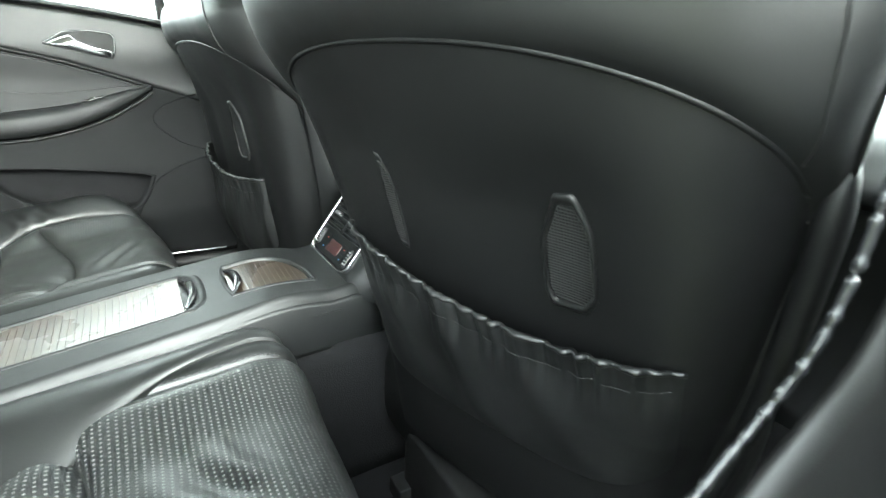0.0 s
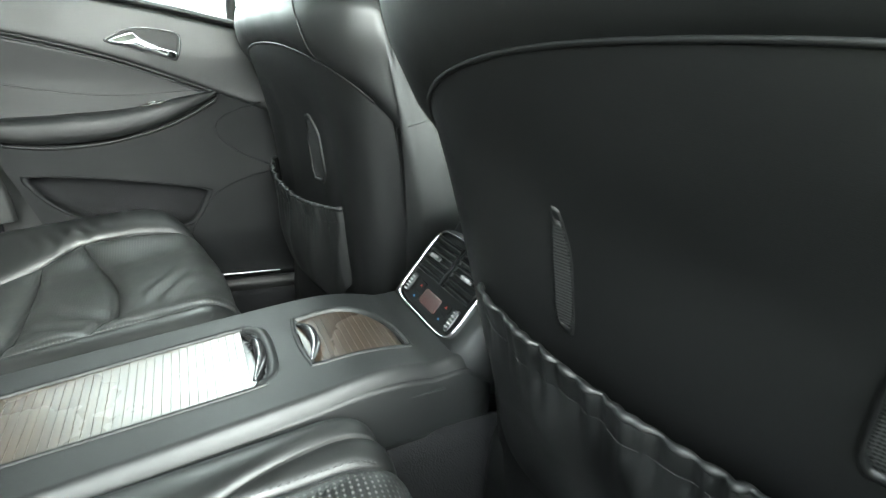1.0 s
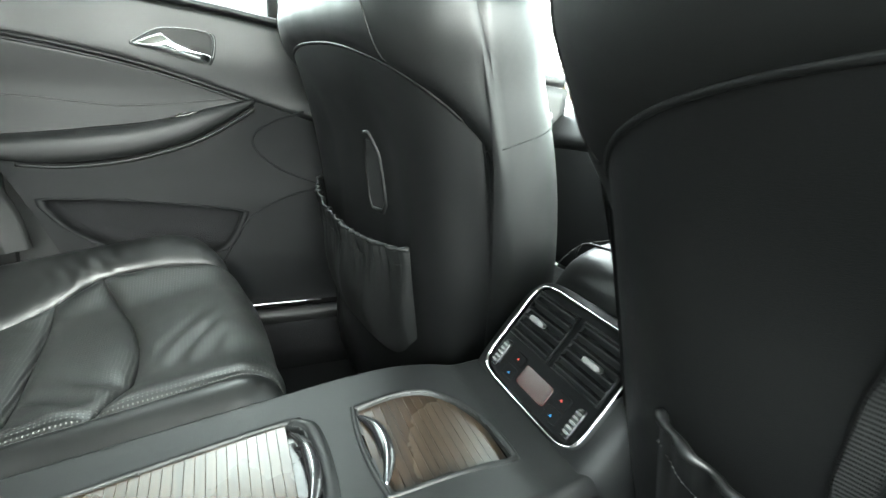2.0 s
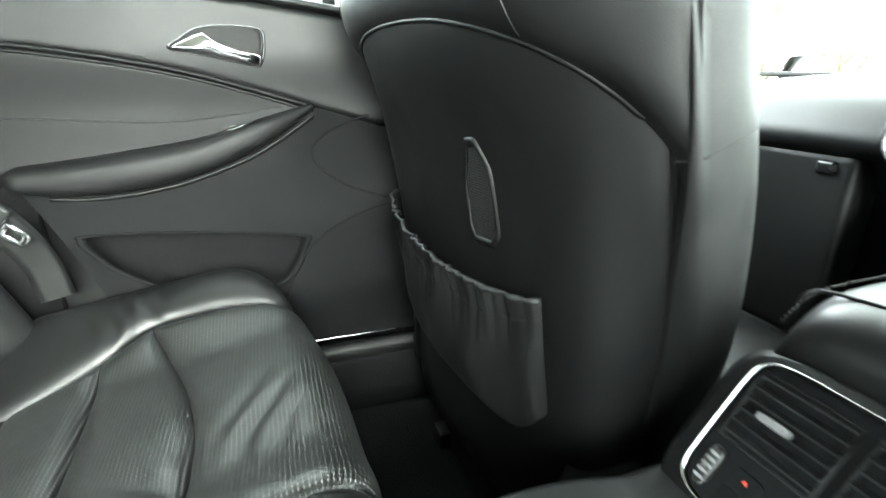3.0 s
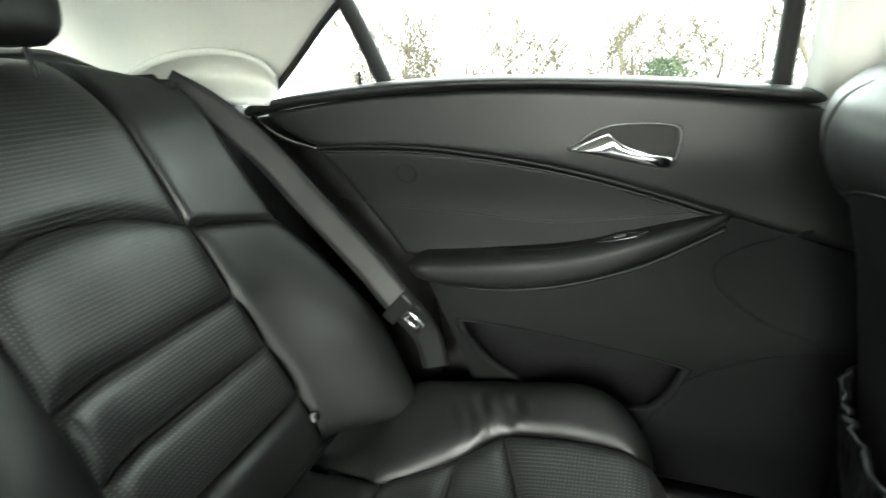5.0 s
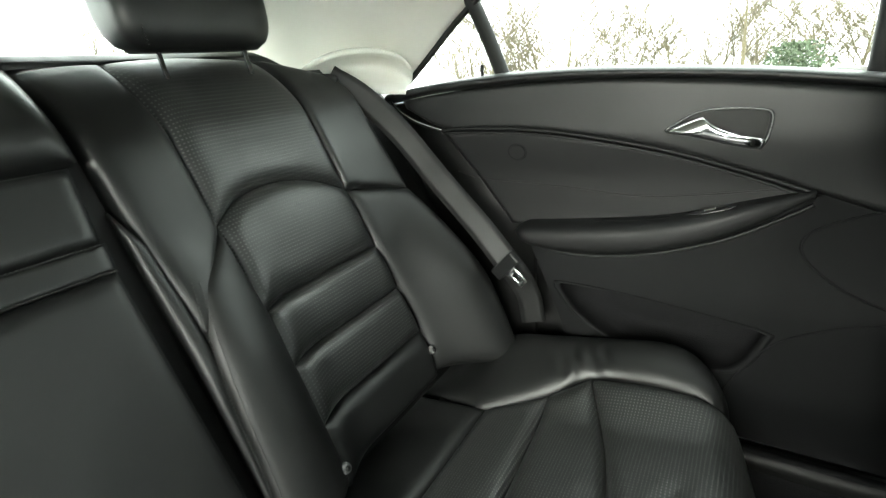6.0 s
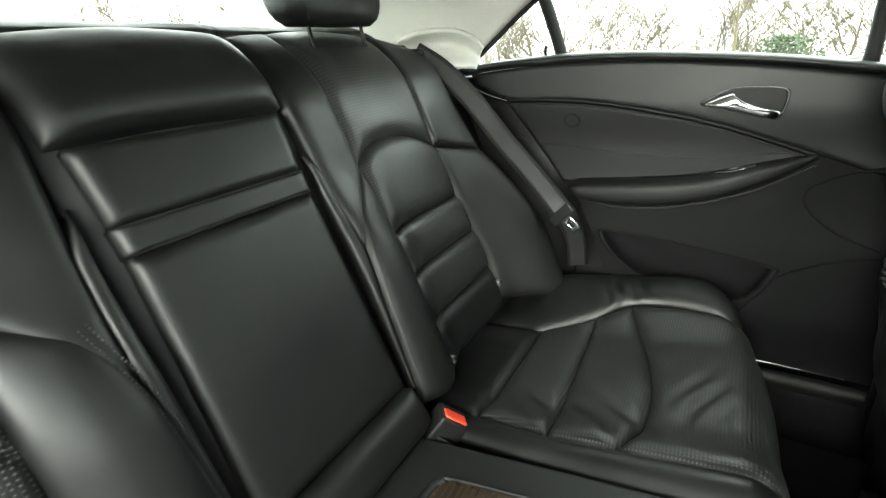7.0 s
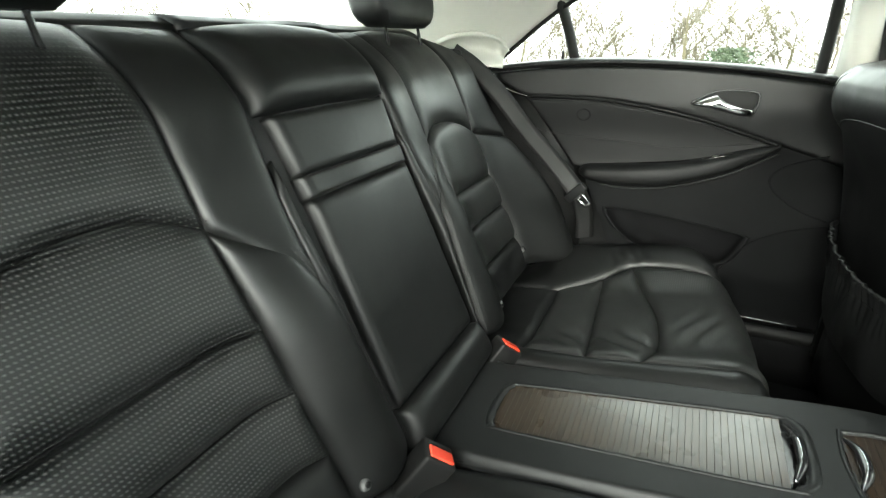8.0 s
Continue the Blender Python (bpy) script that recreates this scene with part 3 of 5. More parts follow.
def console():
    c = thing("rear_console", "soft black centre console with two roller-lid compartments and rear air vents", "console")
    con = lambda a, b, d: Vector((a, b, con_z(a) + d))
    trim = ring_of([(0.116, 0.036), (0.123, 0.051), (0.140, 0.058), (0.30, 0.064), (0.458, 0.068), (0.480, 0.062), (0.491, 0.045), (0.494, 0.0), (0.491, -0.045), (0.480, -0.062), (0.458, -0.068), (0.30, -0.064), (0.140, -0.058), (0.123, -0.051), (0.116, -0.036), (0.114, 0.0)], 96)
    cubby = ring_of([(0.528, 0.050), (0.535, 0.056), (0.585, 0.057), (0.615, 0.040), (0.636, 0.0), (0.640, -0.048), (0.630, -0.060), (0.58, -0.062), (0.535, -0.060), (0.528, -0.052), (0.524, 0.0)], 60)

    # top deck with the two openings cut out: rings joined outwards
    def deck(u, v):
        x = 0.0 + 0.70 * u
        w = 0.122 - 0.012 * step(0.5, 0.7, x) + 0.004 * math.sin(6 * x)
        t = 2 * v - 1
        b = math.copysign(abs(t) ** 0.8, t) * w * 1.0
        drop = 0.03 * max(0, abs(t) - 0.86) / 0.14
        return Vector((x, b, con_z(x) - drop * drop * 18 - 0.004))
    nu, nv = 260, 131
    verts = [deck(i / (nu - 1), j / (nv - 1)) for i in range(nu) for j in range(nv)]

    def inside(p, ring):
        hit = False
        for k in range(len(ring)):
            (x1, y1), (x2, y2) = ring[k - 1], ring[k]
            if (y1 > p.y) != (y2 > p.y) and p.x < (x2 - x1) * (p.y - y1) / (y2 - y1) + x1:
                hit = not hit
        return hit
    t1, t2 = scaled(trim, 0.97), scaled(cubby, 0.95)
    keep = [not (inside(v, t1) or inside(v, t2)) for v in verts]
    faces = [f for f in grid(nu, nv) if sum(keep[k] for k in f) > 1]
    make("deck", verts, faces, PLASTIC, c)
    for ring in (trim, cubby):
        frame_ring("opening_rim", scaled(ring, 1.035 if ring is trim else 1.05), scaled(ring, 0.968 if ring is trim else 0.95), -0.0010, -0.012, PLASTIC, c, to3=con)
    # roller slats
    for ring, x0, x1, n, base in ((trim, 0.118, 0.470, 44, -0.010), (cubby, 0.530, 0.636, 14, -0.012)):
        lid = plate("roller_lid", scaled(ring, 0.985), base - 0.002, base - 0.02, GLOSS, c, "dark glossy frame of a roller lid", to3=con)
        for k in range(n):
            a, b = x0 + (x1 - x0) * k / n, x0 + (x1 - x0) * (k + 0.994) / n
            mid = (a + b) / 2
            ys = [p[1] + (q[1] - p[1]) * (mid - p[0]) / (q[0] - p[0]) for p, q in zip(ring, ring[1:] + ring[:1]) if (p[0] > mid) != (q[0] > mid)] or [0.05, -0.05]
            hi, lo = max(ys) * 0.955, min(ys) * 0.955
            verts = []
            for x, d in ((a, -0.0004), (a + (b - a) * 0.04, 0.0), (a + (b - a) * 0.96, 0.0), (b, -0.0004)):
                verts += [con(x, lo, base + d + 0.002 + 0.045 * lo), con(x, hi, base + d + 0.002 + 0.045 * hi)]
            make("slat", verts, [(0, 1, 3, 2), (2, 3, 5, 4), (4, 5, 7, 6)], WOOD, lid, smooth=False)
        xe = 0.476 if ring is trim else 0.534
        w = 0.052 if ring is trim else 0.046
        tube("lid_handle", [con(xe - 0.003, -w, base + 0.005), con(xe + 0.006, -w * 0.5, base + 0.008), con(xe + 0.008, 0, base + 0.008), con(xe + 0.006, w * 0.5, base + 0.008), con(xe - 0.003, w, base + 0.005)], lambda u: 0.0022 + 0.0045 * math.sin(math.pi * u), GLOSS, lid, "glossy curved pull handle")
        tube("handle_trim", [con(xe - 0.003, -w, base + 0.007), con(xe + 0.005, -w * 0.4, base + 0.0145), con(xe + 0.007, 0, base + 0.0150), con(xe + 0.005, w * 0.4, base + 0.0145), con(xe - 0.003, w, base + 0.007)], 0.0006, CHROME, lid, "thin chrome line")
    # side walls
    for s in (-1, 1):
        def wall(u, v, s=s):
            x = 0.0 + 0.72 * u
            w = 0.122 - 0.012 * step(0.5, 0.7, x)
            z1 = con_z(x) - 0.018
            return Vector((x, s * (w - 0.001 + 0.004 * v + 0.004 * math.sin(v * 3)), z1 + (0.275 - z1) * v))
        slab("side_wall", wall, 40, 12, PLASTIC, c, thick=0.008 * s)
        slab("carpet_side", lambda u, v, s=s: Vector((0.4 + 0.45 * u, s * (0.116 + 0.012 * v), 0.282 - 0.26 * v)), 10, 8, CARPET, c, "black carpet lining", thick=0.008 * s)
        tube("side_piping", [(0.05, s * 0.1225, con_z(0.05) - 0.030), (0.3, s * 0.1225, con_z(0.3) - 0.030), (0.5, s * 0.1225, con_z(0.5) - 0.032), (0.66, s * 0.1135, con_z(0.66) - 0.034)], 0.0012, PLASTIC, c, steps=30)
    # vent tower: a face that leans forward, between the front seats
    ex, ez = Vector((0.062, 0, 0.090)).normalized(), Vector((0, 1, 0))
    nor = Vector((-0.090, 0, 0.062)).normalized()
    o = Vector((0.677, 0, 0.374))
    fz = lambda a, b, d: o + ez * a + ex * b + nor * d
    H = 0.112
    body = [[fz(a, b - 0.01, -d) for a, b in rounded(0, H / 2, 0.096 + 0.022 * step(0, 0.03, d), H / 2 + 0.018 + 0.01 * step(0, 0.05, d), 5, 48)] for d in (0.002, 0.012, 0.03, 0.09)]
    loft("vent_tower", body, PLASTIC, c)
    outer = rounded(0, H / 2, 0.082, H / 2 + 0.002, 7, 56)
    frame_ring("vent_bezel", outer, scaled(outer, 0.968), 0.006, -0.004, CHROME, c, "bright chrome vent bezel", to3=fz)
    plate("vent_face", scaled(outer, 0.955), 0.0015, -0.01, SHADED, c, "black vent and climate panel", to3=fz, bevel=0.0008)
    for s in (-1, 1):
        w0, w1 = (0.004, 0.073) if s > 0 else (-0.073, -0.004)
        grille = [(w0, 0.046), (w1, 0.046), (w1, 0.103), (w0, 0.103)]
        louvre = frame_ring("louvre_frame", grille, scaled(grille, 0.94), 0.005, 0.001, PLASTIC, c, to3=fz)
        for k in range(6):
            b = 0.051 + k * 0.0092
            verts, faces = [], []
            for a in (w0 + 0.002, w1 - 0.002):
                verts += [fz(a, b, 0.0058), fz(a, b + 0.0016, 0.0062), fz(a, b + 0.0045, 0.0022), fz(a, b + 0.003, 0.0018)]
            make("louvre", verts, [(0, 1, 5, 4), (1, 2, 6, 5), (2, 3, 7, 6), (3, 0, 4, 7), (0, 3, 2, 1), (4, 5, 6, 7)], PLASTIC, louvre, smooth=False)
        cx = (w0 + w1) / 2 + 0.006 * s
        plate("louvre_tab", rounded(cx, 0.0735, 0.0125, 0.0032, 4, 24), 0.0105, 0.005, GREY, louvre, "silver louvre tab", to3=fz, bevel=0.0015)
    plate("display", rounded(0, 0.022, 0.024, 0.011, 8, 28), 0.003, 0.0, SCREEN, c, "dark red climate display", to3=fz, bevel=0.0006)
    for s in (-1, 1):
        plate("climate_button", rounded(s * 0.038, 0.030, 0.0105, 0.0065, 5, 20), 0.0028, 0.0, SHADED, c, to3=fz, bevel=0.0006)
        plate("climate_button", rounded(s * 0.038, 0.014, 0.0105, 0.0065, 5, 20), 0.0028, 0.0, SHADED, c, to3=fz, bevel=0.0006)
        plate("blue_mark", [(s * 0.038 - 0.002, 0.0115), (s * 0.038 + 0.002, 0.0115), (s * 0.038, 0.0145)], 0.0031, 0.002, BLUE, c, "small blue arrow mark", to3=fz, bevel=0.0002)
        plate("red_mark", [(s * 0.038 - 0.002, 0.0285), (s * 0.038 + 0.002, 0.0285), (s * 0.038, 0.0315)], 0.0031, 0.002, RED, c, "small red arrow mark", to3=fz, bevel=0.0002)
        wheel = plate("thumb_wheel", rounded(s * 0.064, 0.023, 0.0055, 0.016, 4, 24), 0.0055, 0.0, GLOSS, c, "ribbed thumb wheel", to3=fz, bevel=0.002)
        for k in range(5):
            plate("rib", rounded(s * 0.064, 0.013 + 0.005 * k, 0.004, 0.0012, 4, 10), 0.0064, 0.004, GREY, wheel, to3=fz, bevel=0.0004)
    return c


settle(console(), 1.08, 0.0)


def front_armrest():
    a = thing("centre_storage_box", "black leather padded lid of the front centre storage box", "storage box")
    rings = []
    prof = table((0.742, 0.476), (0.752, 0.496), (0.770, 0.508), (0.80, 0.515), (0.90, 0.515), (1.02, 0.505), (1.075, 0.49))
    for i in range(36):
        u = i / 35
        x = 0.742 + 0.333 * u
        top = prof(x) - 0.003 * math.exp(-((x - 0.785) / 0.0025) ** 2)
        rings.append([Vector((x, b, z)) for b, z in rounded(0, (top + 0.2) / 2, 0.098 + 0.012 * step(0, 0.2, u), (top - 0.2) / 2, 5, 48)])
    loft("body", rings, LEATHER, a)
    tube("lid_gap", [(0.785, -0.108, 0.46), (0.785, -0.102, 0.500), (0.785, -0.06, 0.511), (0.785, 0, 0.5125), (0.785, 0.06, 0.511), (0.785, 0.102, 0.500), (0.785, 0.108, 0.46)], 0.0016, RUBBER, a, "dark lid gap", steps=50)
    for q in (-1, 1):
        stitches(curve(*[Vector((x, q * 0.094, prof(x) - 0.008)) for x in (0.75, 0.77, 0.80, 0.90, 1.0)]), 60, a, size=0.0006)
    return a


settle(front_armrest(), dx=0.075)


# ---------------------------------------------------------------- front seats
# the seat back as one rounded body: rear and front face and half width over height
back_rear = table((0.17, 0.640), (0.30, 0.622), (0.42, 0.606), (0.52, 0.593), (0.62, 0.575), (0.68, 0.560), (0.72, 0.548), (0.755, 0.546), (0.78, 0.556), (0.795, 0.580), (0.803, 0.615))
back_front = table((0.17, 0.86), (0.45, 0.86), (0.60, 0.82), (0.70, 0.775), (0.75, 0.752), (0.78, 0.730), (0.795, 0.700), (0.803, 0.655))
back_half = table((0.17, 0.205), (0.30, 0.224), (0.42, 0.242), (0.55, 0.250), (0.68, 0.254), (0.735, 0.259), (0.765, 0.254), (0.785, 0.232), (0.797, 0.205), (0.803, 0.16))
# the line at which the moulded shell ends and the leather begins, over depth
rim_height = table((0.53, 0.714), (0.551, 0.697), (0.59, 0.671), (0.635, 0.638), (0.675, 0.598), (0.70, 0.55), (0.714, 0.50), (0.724, 0.43), (0.730, 0.36), (0.735, 0.15))
ROUND = 2.9


def hollow(w, z):
    """The shallow hollow of the rear face below its arched top."""
    return 0.026 * step(0.215, 0.09, abs(w)) * step(0.700, 0.57, z) * step(0.18, 0.36, z)


def shell_x(w, z):
    """The rear face of the seat shell over width and height."""
    x0, x1, h = back_rear(z), back_front(z), back_half(z)
    k = max(0.0, 1 - min(abs(w) / h, 1.0) ** ROUND) ** (1 / ROUND)
    return (x0 + x1) / 2 - (x1 - x0) / 2 * k + hollow(w, z)


def back_ring(th, z):
    """The body's surface over the angle from the middle of the rear face and the height: depth and width."""
    x0, x1, h = back_rear(z), back_front(z), back_half(z)
    c, s = math.cos(th), math.sin(th)
    r = (abs(c / ((x1 - x0) / 2)) ** ROUND + abs(s / h) ** ROUND) ** (-1 / ROUND)
    return (x0 + x1) / 2 - r * c, r * s


def rim_at(th):
    """The height of the shell's rim at an angle."""
    lo, hi = 0.17, 0.75
    crown = lambda w: 0.014 * (1 - min(1.0, abs(w) / 0.25) ** 2)
    if lo > rim_height(back_ring(th, lo)[0]):
        return lo
    for _ in range(30):
        mid = (lo + hi) / 2
        x, w = back_ring(th, mid)
        if mid < rim_height(x) + crown(w):
            lo = mid
        else:
            hi = mid
    return (lo + hi) / 2


def front_seat(side, shift, cy, yaw, lean, lift, wide, bag_in, bag_out, hem_in, hem_out, grilles, label):
    """side 1: left seat. Built round its own middle, moved out and along."""
    seat = thing("bucket_seat", label, "car seat", "front seats")
    c, s_ = math.cos(yaw), math.sin(yaw)

    def at(x, w, z):
        x += lean * (0.70 - max(z, 0.36))
        w *= wide
        return Vector((0.6 + shift + c * (x - 0.6) + s_ * w, side * (cy + c * w - s_ * (x - 0.6)), z + lift))

    n_th, n_low, n_up = 200, 60, 40
    shell_rows, pad_rows, rim = [], [], []
    for i in range(n_th + 1):
        t = -1 + 2 * i / n_th
        th = math.pi * t
        zr = rim_at(th)
        low, up = [], []
        for j in range(n_low + 1):
            z = 0.17 + (zr - 0.17) * j / n_low
            x, w = back_ring(th, z)
            low.append(at(x + (hollow(w, z) if abs(th) < 1.5 else 0.0), w, z))
        for j in range(n_up + 1):
            v = j / n_up
            z = zr + (0.803 - zr) * (1 - (1 - v) ** 1.5)
            x, w = back_ring(th, z)
            xe, we = back_ring(th + 0.01, z)
            xs, ws = back_ring(th - 0.01, z)
            nx, nw = -(we - ws), (xe - xs)
            k = 0.013 * (1 - math.exp(-max(0.0, z - zr) / 0.011)) / max(math.hypot(nx, nw), 1e-6) * step(0.803, 0.79, z)
            up.append(at(x + nx * k, w + nw * k, z + 0.004 * step(0.77, 0.803, z) * (1 - (w / 0.26) ** 2)))
        shell_rows.append(low)
        pad_rows.append(up)
        rim.append((zr, low[-1]))
    keep = [i for i in range(n_th + 1) if rim[i][0] > 0.18]
    rows = [shell_rows[i] for i in keep]
    make("back_shell", [p for r in rows for p in r], grid(len(rows), n_low + 1), SHELL, seat, "smooth black moulded seat-back shell")
    edge = [rim[i][1] for i in keep]
    tube("shell_edge", [shell_rows[keep[0]][30]] + edge[1::3] + [shell_rows[keep[-1]][30]], 0.0023, SHELL, seat, steps=220)
    verts = [p for r in pad_rows for p in r]
    top = len(verts)
    verts.append(at((back_rear(0.803) + back_front(0.803)) / 2, 0, 0.809))
    faces = grid(n_th + 1, n_up + 1) + [(i * (n_up + 1) + n_up, (i + 1) * (n_up + 1) + n_up, top) for i in range(n_th)]
    make("backrest", verts, faces, LEATHER, seat, "padded black leather backrest")

    def skin(th, z, out=0.0):
        x, w = back_ring(th, z)
        xe, we = back_ring(th + 0.01, z)
        xs, ws = back_ring(th - 0.01, z)
        d = math.hypot(we - ws, xe - xs)
        k = (0.013 * (1 - math.exp(-max(0.0, z - rim_at(th)) / 0.011)) * step(0.803, 0.79, z) + out) / max(d, 1e-6)
        return at(x - (we - ws) * k, w + (xe - xs) * k, z)
    turn = 1.10 if side > 0 else 1.34
    for q in (-1, 1):
        line = [skin(q * (turn - 0.04 * u), rim_at(q * turn) + 0.004 + (0.797 - rim_at(q * turn)) * u, 0.0003) for u in [k / 12 for k in range(12)]]
        tube("seam", line, 0.0010, RUBBER, seat, steps=60)
        stitches(curve(*[p + Vector((0.0008, -0.004 * q * side, 0)) for p in line]), 60, seat, size=0.0004)
        line = [skin(q * (1.44 + 0.62 * u), 0.606 + 0.042 * u, 0.0003) for u in [k / 10 for k in range(11)]]
        tube("bolster_seam", line, 0.0010, RUBBER, seat, steps=40)
    if side < 0:
        rings = []
        for k in range(24):
            u = k / 23
            z = 0.655 - 0.40 * u
            r = min(1.0, (u + 0.01) * 9) ** 0.5
            x, w = 0.668 + 0.055 * u, back_half(z) + 0.010
            rings.append([at(x + a, w + b, z) for a, b in rounded(0, 0, 0.024 * r, 0.011 * r, 2.6, 20)])
        loft("side_fin", rings, SHELL, seat, "moulded black side trim of the backrest")
    # cushion
    rings = []
    for x, z1, hw in ((0.66, 0.30, 0.20), (0.70, 0.315, 0.235), (0.80, 0.325, 0.25), (0.95, 0.335, 0.255), (1.03, 0.34, 0.25), (1.08, 0.32, 0.23), (1.10, 0.28, 0.2)):
        rings.append([at(x, b, z) for b, z in rounded(0, (z1 + 0.12) / 2, hw, (z1 - 0.12) / 2, 4, 40)])
    loft("cushion", rings, LEATHER, seat)
    box("seat_base", (0.68, -0.2, 0.0), (1.08, 0.2, 0.14), RUBBER, seat, m=Matrix.Translation((shift, side * cy, 0)), bevel=0.01)
    for s in (-1, 1):
        box("seat_rail", (0.66, s * 0.19 - 0.02, 0.0), (1.1, s * 0.19 + 0.02, 0.035), RUBBER, seat, m=Matrix.Translation((shift, side * cy, 0)), bevel=0.004)

    # map pocket: a loose leather bag with a gathered elastic top
    nu, nv = 120, 40
    verts, uvs = [], []
    for i in range(nu):
        u = i / (nu - 1)
        w = bag_in + (bag_out - bag_in) * u
        top_z = hem_in + (hem_out - hem_in) * u - 0.024 * math.sin(math.pi * u)
        low_z = 0.285 + 0.05 * (abs(2 * u - 1) ** 8)
        for j in range(nv):
            v = j / (nv - 1)
            z = low_z + (top_z - low_z) * v
            g = (0.0026 * math.sin(u * 96 + 2.5 * math.sin(u * 23)) + 0.0016 * math.sin(u * 171 + 1.3)) * step(0.5, 0.95, v) + 0.004 * math.sin(u * 26 + 4 * v) * (1 - v) * v * 3
            g += 0.004 * math.exp(-((u - 0.40 - 0.10 * (1 - v)) / 0.035) ** 2) * math.sin(math.pi * v)
            belly = 0.015 * math.sin(math.pi * v) ** 0.8 * math.sin(math.pi * u) ** 0.5
            gap = 0.010 * step(0.8, 1.0, v) * math.sin(math.pi * u) ** 0.4
            e = step(0.0, 0.02, u) * step(1.0, 0.985, u)
            flat = shell_x(w, z) - hollow(w, z) * 0.75
            verts.append(at((shell_x(w, z) - 0.003) * (1 - e) + (flat - 0.004 - belly - gap - g) * e, w, z))
            uvs.append((w, z))
    pocket = make("map_pocket", verts, grid(nu, nv), LEATHER, seat, "gathered black leather map pocket", uvs=uvs)
    hem = [verts[i * nv + nv - 1] for i in range(0, nu, 2)] + [verts[(nu - 1) * nv + nv - 1]]
    tube("elastic_hem", hem, lambda u: 0.0034 + 0.0010 * math.sin(u * 96 + 2.5 * math.sin(u * 23)), LEATHER, pocket, "ruched elastic hem", steps=160)
    low = [verts[i * nv + nv - 7] + Vector((-0.0015, 0, 0)) for i in range(0, nu, 3)]
    stitches(curve(*low), 130, pocket, size=0.0005)
    # hexagonal mesh grilles
    for w0, big, proud in grilles:
        hexa = [(-0.014, 0.0), (0.020, -0.003), (0.027, 0.012), (0.028, 0.070), (0.010, 0.114), (-0.008, 0.117), (-0.022, 0.085), (-0.026, 0.018)]
        if w0 > 0:
            hexa = [(-a, b) for a, b in reversed(hexa)]
        to3 = lambda a, b, d, w0=w0, big=big: at(shell_x(w0 + a * big, 0.491 + b) - d, w0 + a * big, 0.491 + b)
        ring = []
        for k in range(len(hexa)):
            p, q = hexa[k], hexa[(k + 1) % len(hexa)]
            ring += [(p[0] + (q[0] - p[0]) * t, p[1] + (q[1] - p[1]) * t) for t in (0.08, 0.35, 0.65, 0.92)]
        inner = scaled(ring, 0.84)
        g = plate("speaker_grille", inner, 0.0015, -0.002, MESH, seat, "fine dark mesh grille", to3=to3, bevel=0.0005)
        lay = g.data.uv_layers.new(name="metres")
        n_r = len(inner)
        flat_uv = [p for k in (1.0, 1.0, 0.98, 0.93, 0.5) for p in scaled(inner, k)]
        for lp in g.data.loops:
            lay.data[lp.index].uv = flat_uv[lp.vertex_index] if lp.vertex_index < 5 * n_r else (0, 0)
        frame_ring("grille_frame", ring, inner, proud, -0.002, SHELL, g, "raised dark frame", to3=to3)
    # headrest guides, posts and headrest
    for s in (-1, 1):
        base = at(0.625, s * 0.075, 0.800)
        bm = bmesh.new()
        bmesh.ops.create_cone(bm, cap_ends=True, segments=32, radius1=0.029, radius2=0.026, depth=0.012, matrix=Matrix.Translation(base + Vector((0, 0, 0.006))))
        bmesh.ops.bevel(bm, geom=[e for e in bm.edges if e.calc_face_angle(0) > 0.5], offset=0.003, segments=2, affect="EDGES")
        part("post_guide", bm, PLASTIC, seat, "round black post guide")
        post = tube("headrest_post", [base, base + Vector((-0.004, 0, 0.05)), base + Vector((-0.008, 0, 0.10)), base + Vector((-0.012, 0, 0.16))], 0.0075, CHROME, seat, "chrome headrest post", sides=16)
        if s * side > 0:
            for k in range(5):
                box("notch", (-0.0079, -0.004, 0), (-0.003, 0.004, 0.007), RUBBER, post, m=Matrix.Translation(base + Vector((-0.0012 - k * 0.0015, 0, 0.025 + 0.016 * k))), bevel=0.001)
    rings = []
    for i in range(17):
        v = i / 16
        k = (1 - abs(2 * v - 1) ** 3) ** 0.42 if 0 < v < 1 else 0.3
        rings.append([at(a - 0.16 * 0.17 * v, b, 0.900 + 0.17 * v) for a, b in rounded(0.615, 0, 0.055 * (0.4 + 0.6 * k), 0.135 * (0.75 + 0.25 * k), 4, 44)])
    loft("headrest", rings, LEATHER, seat, "black leather front headrest")
    return seat


MESH = perforated("grille_mesh", (0.012, 0.012, 0.012), 0.6, pitch=0.0030, hole=0.36, inner=(0.003, 0.003, 0.003))
front_seat(1, 0.041, 0.380, radians(-7), 0.0, 0.0, 1.0, -0.168, 0.232, 0.468, 0.494, [(-0.066, 1.1, 0.004)], "black leather front passenger seat with grey-black moulded back and map pocket")
front_seat(-1, 0.109, 0.378, radians(16), 0.2, -0.011, 1.07, -0.189, 0.205, 0.501, 0.463, [(-0.101, 0.34, 0.0015), (0.111, 0.95, 0.006)], "black leather front driver's seat with moulded back and gathered map pocket")


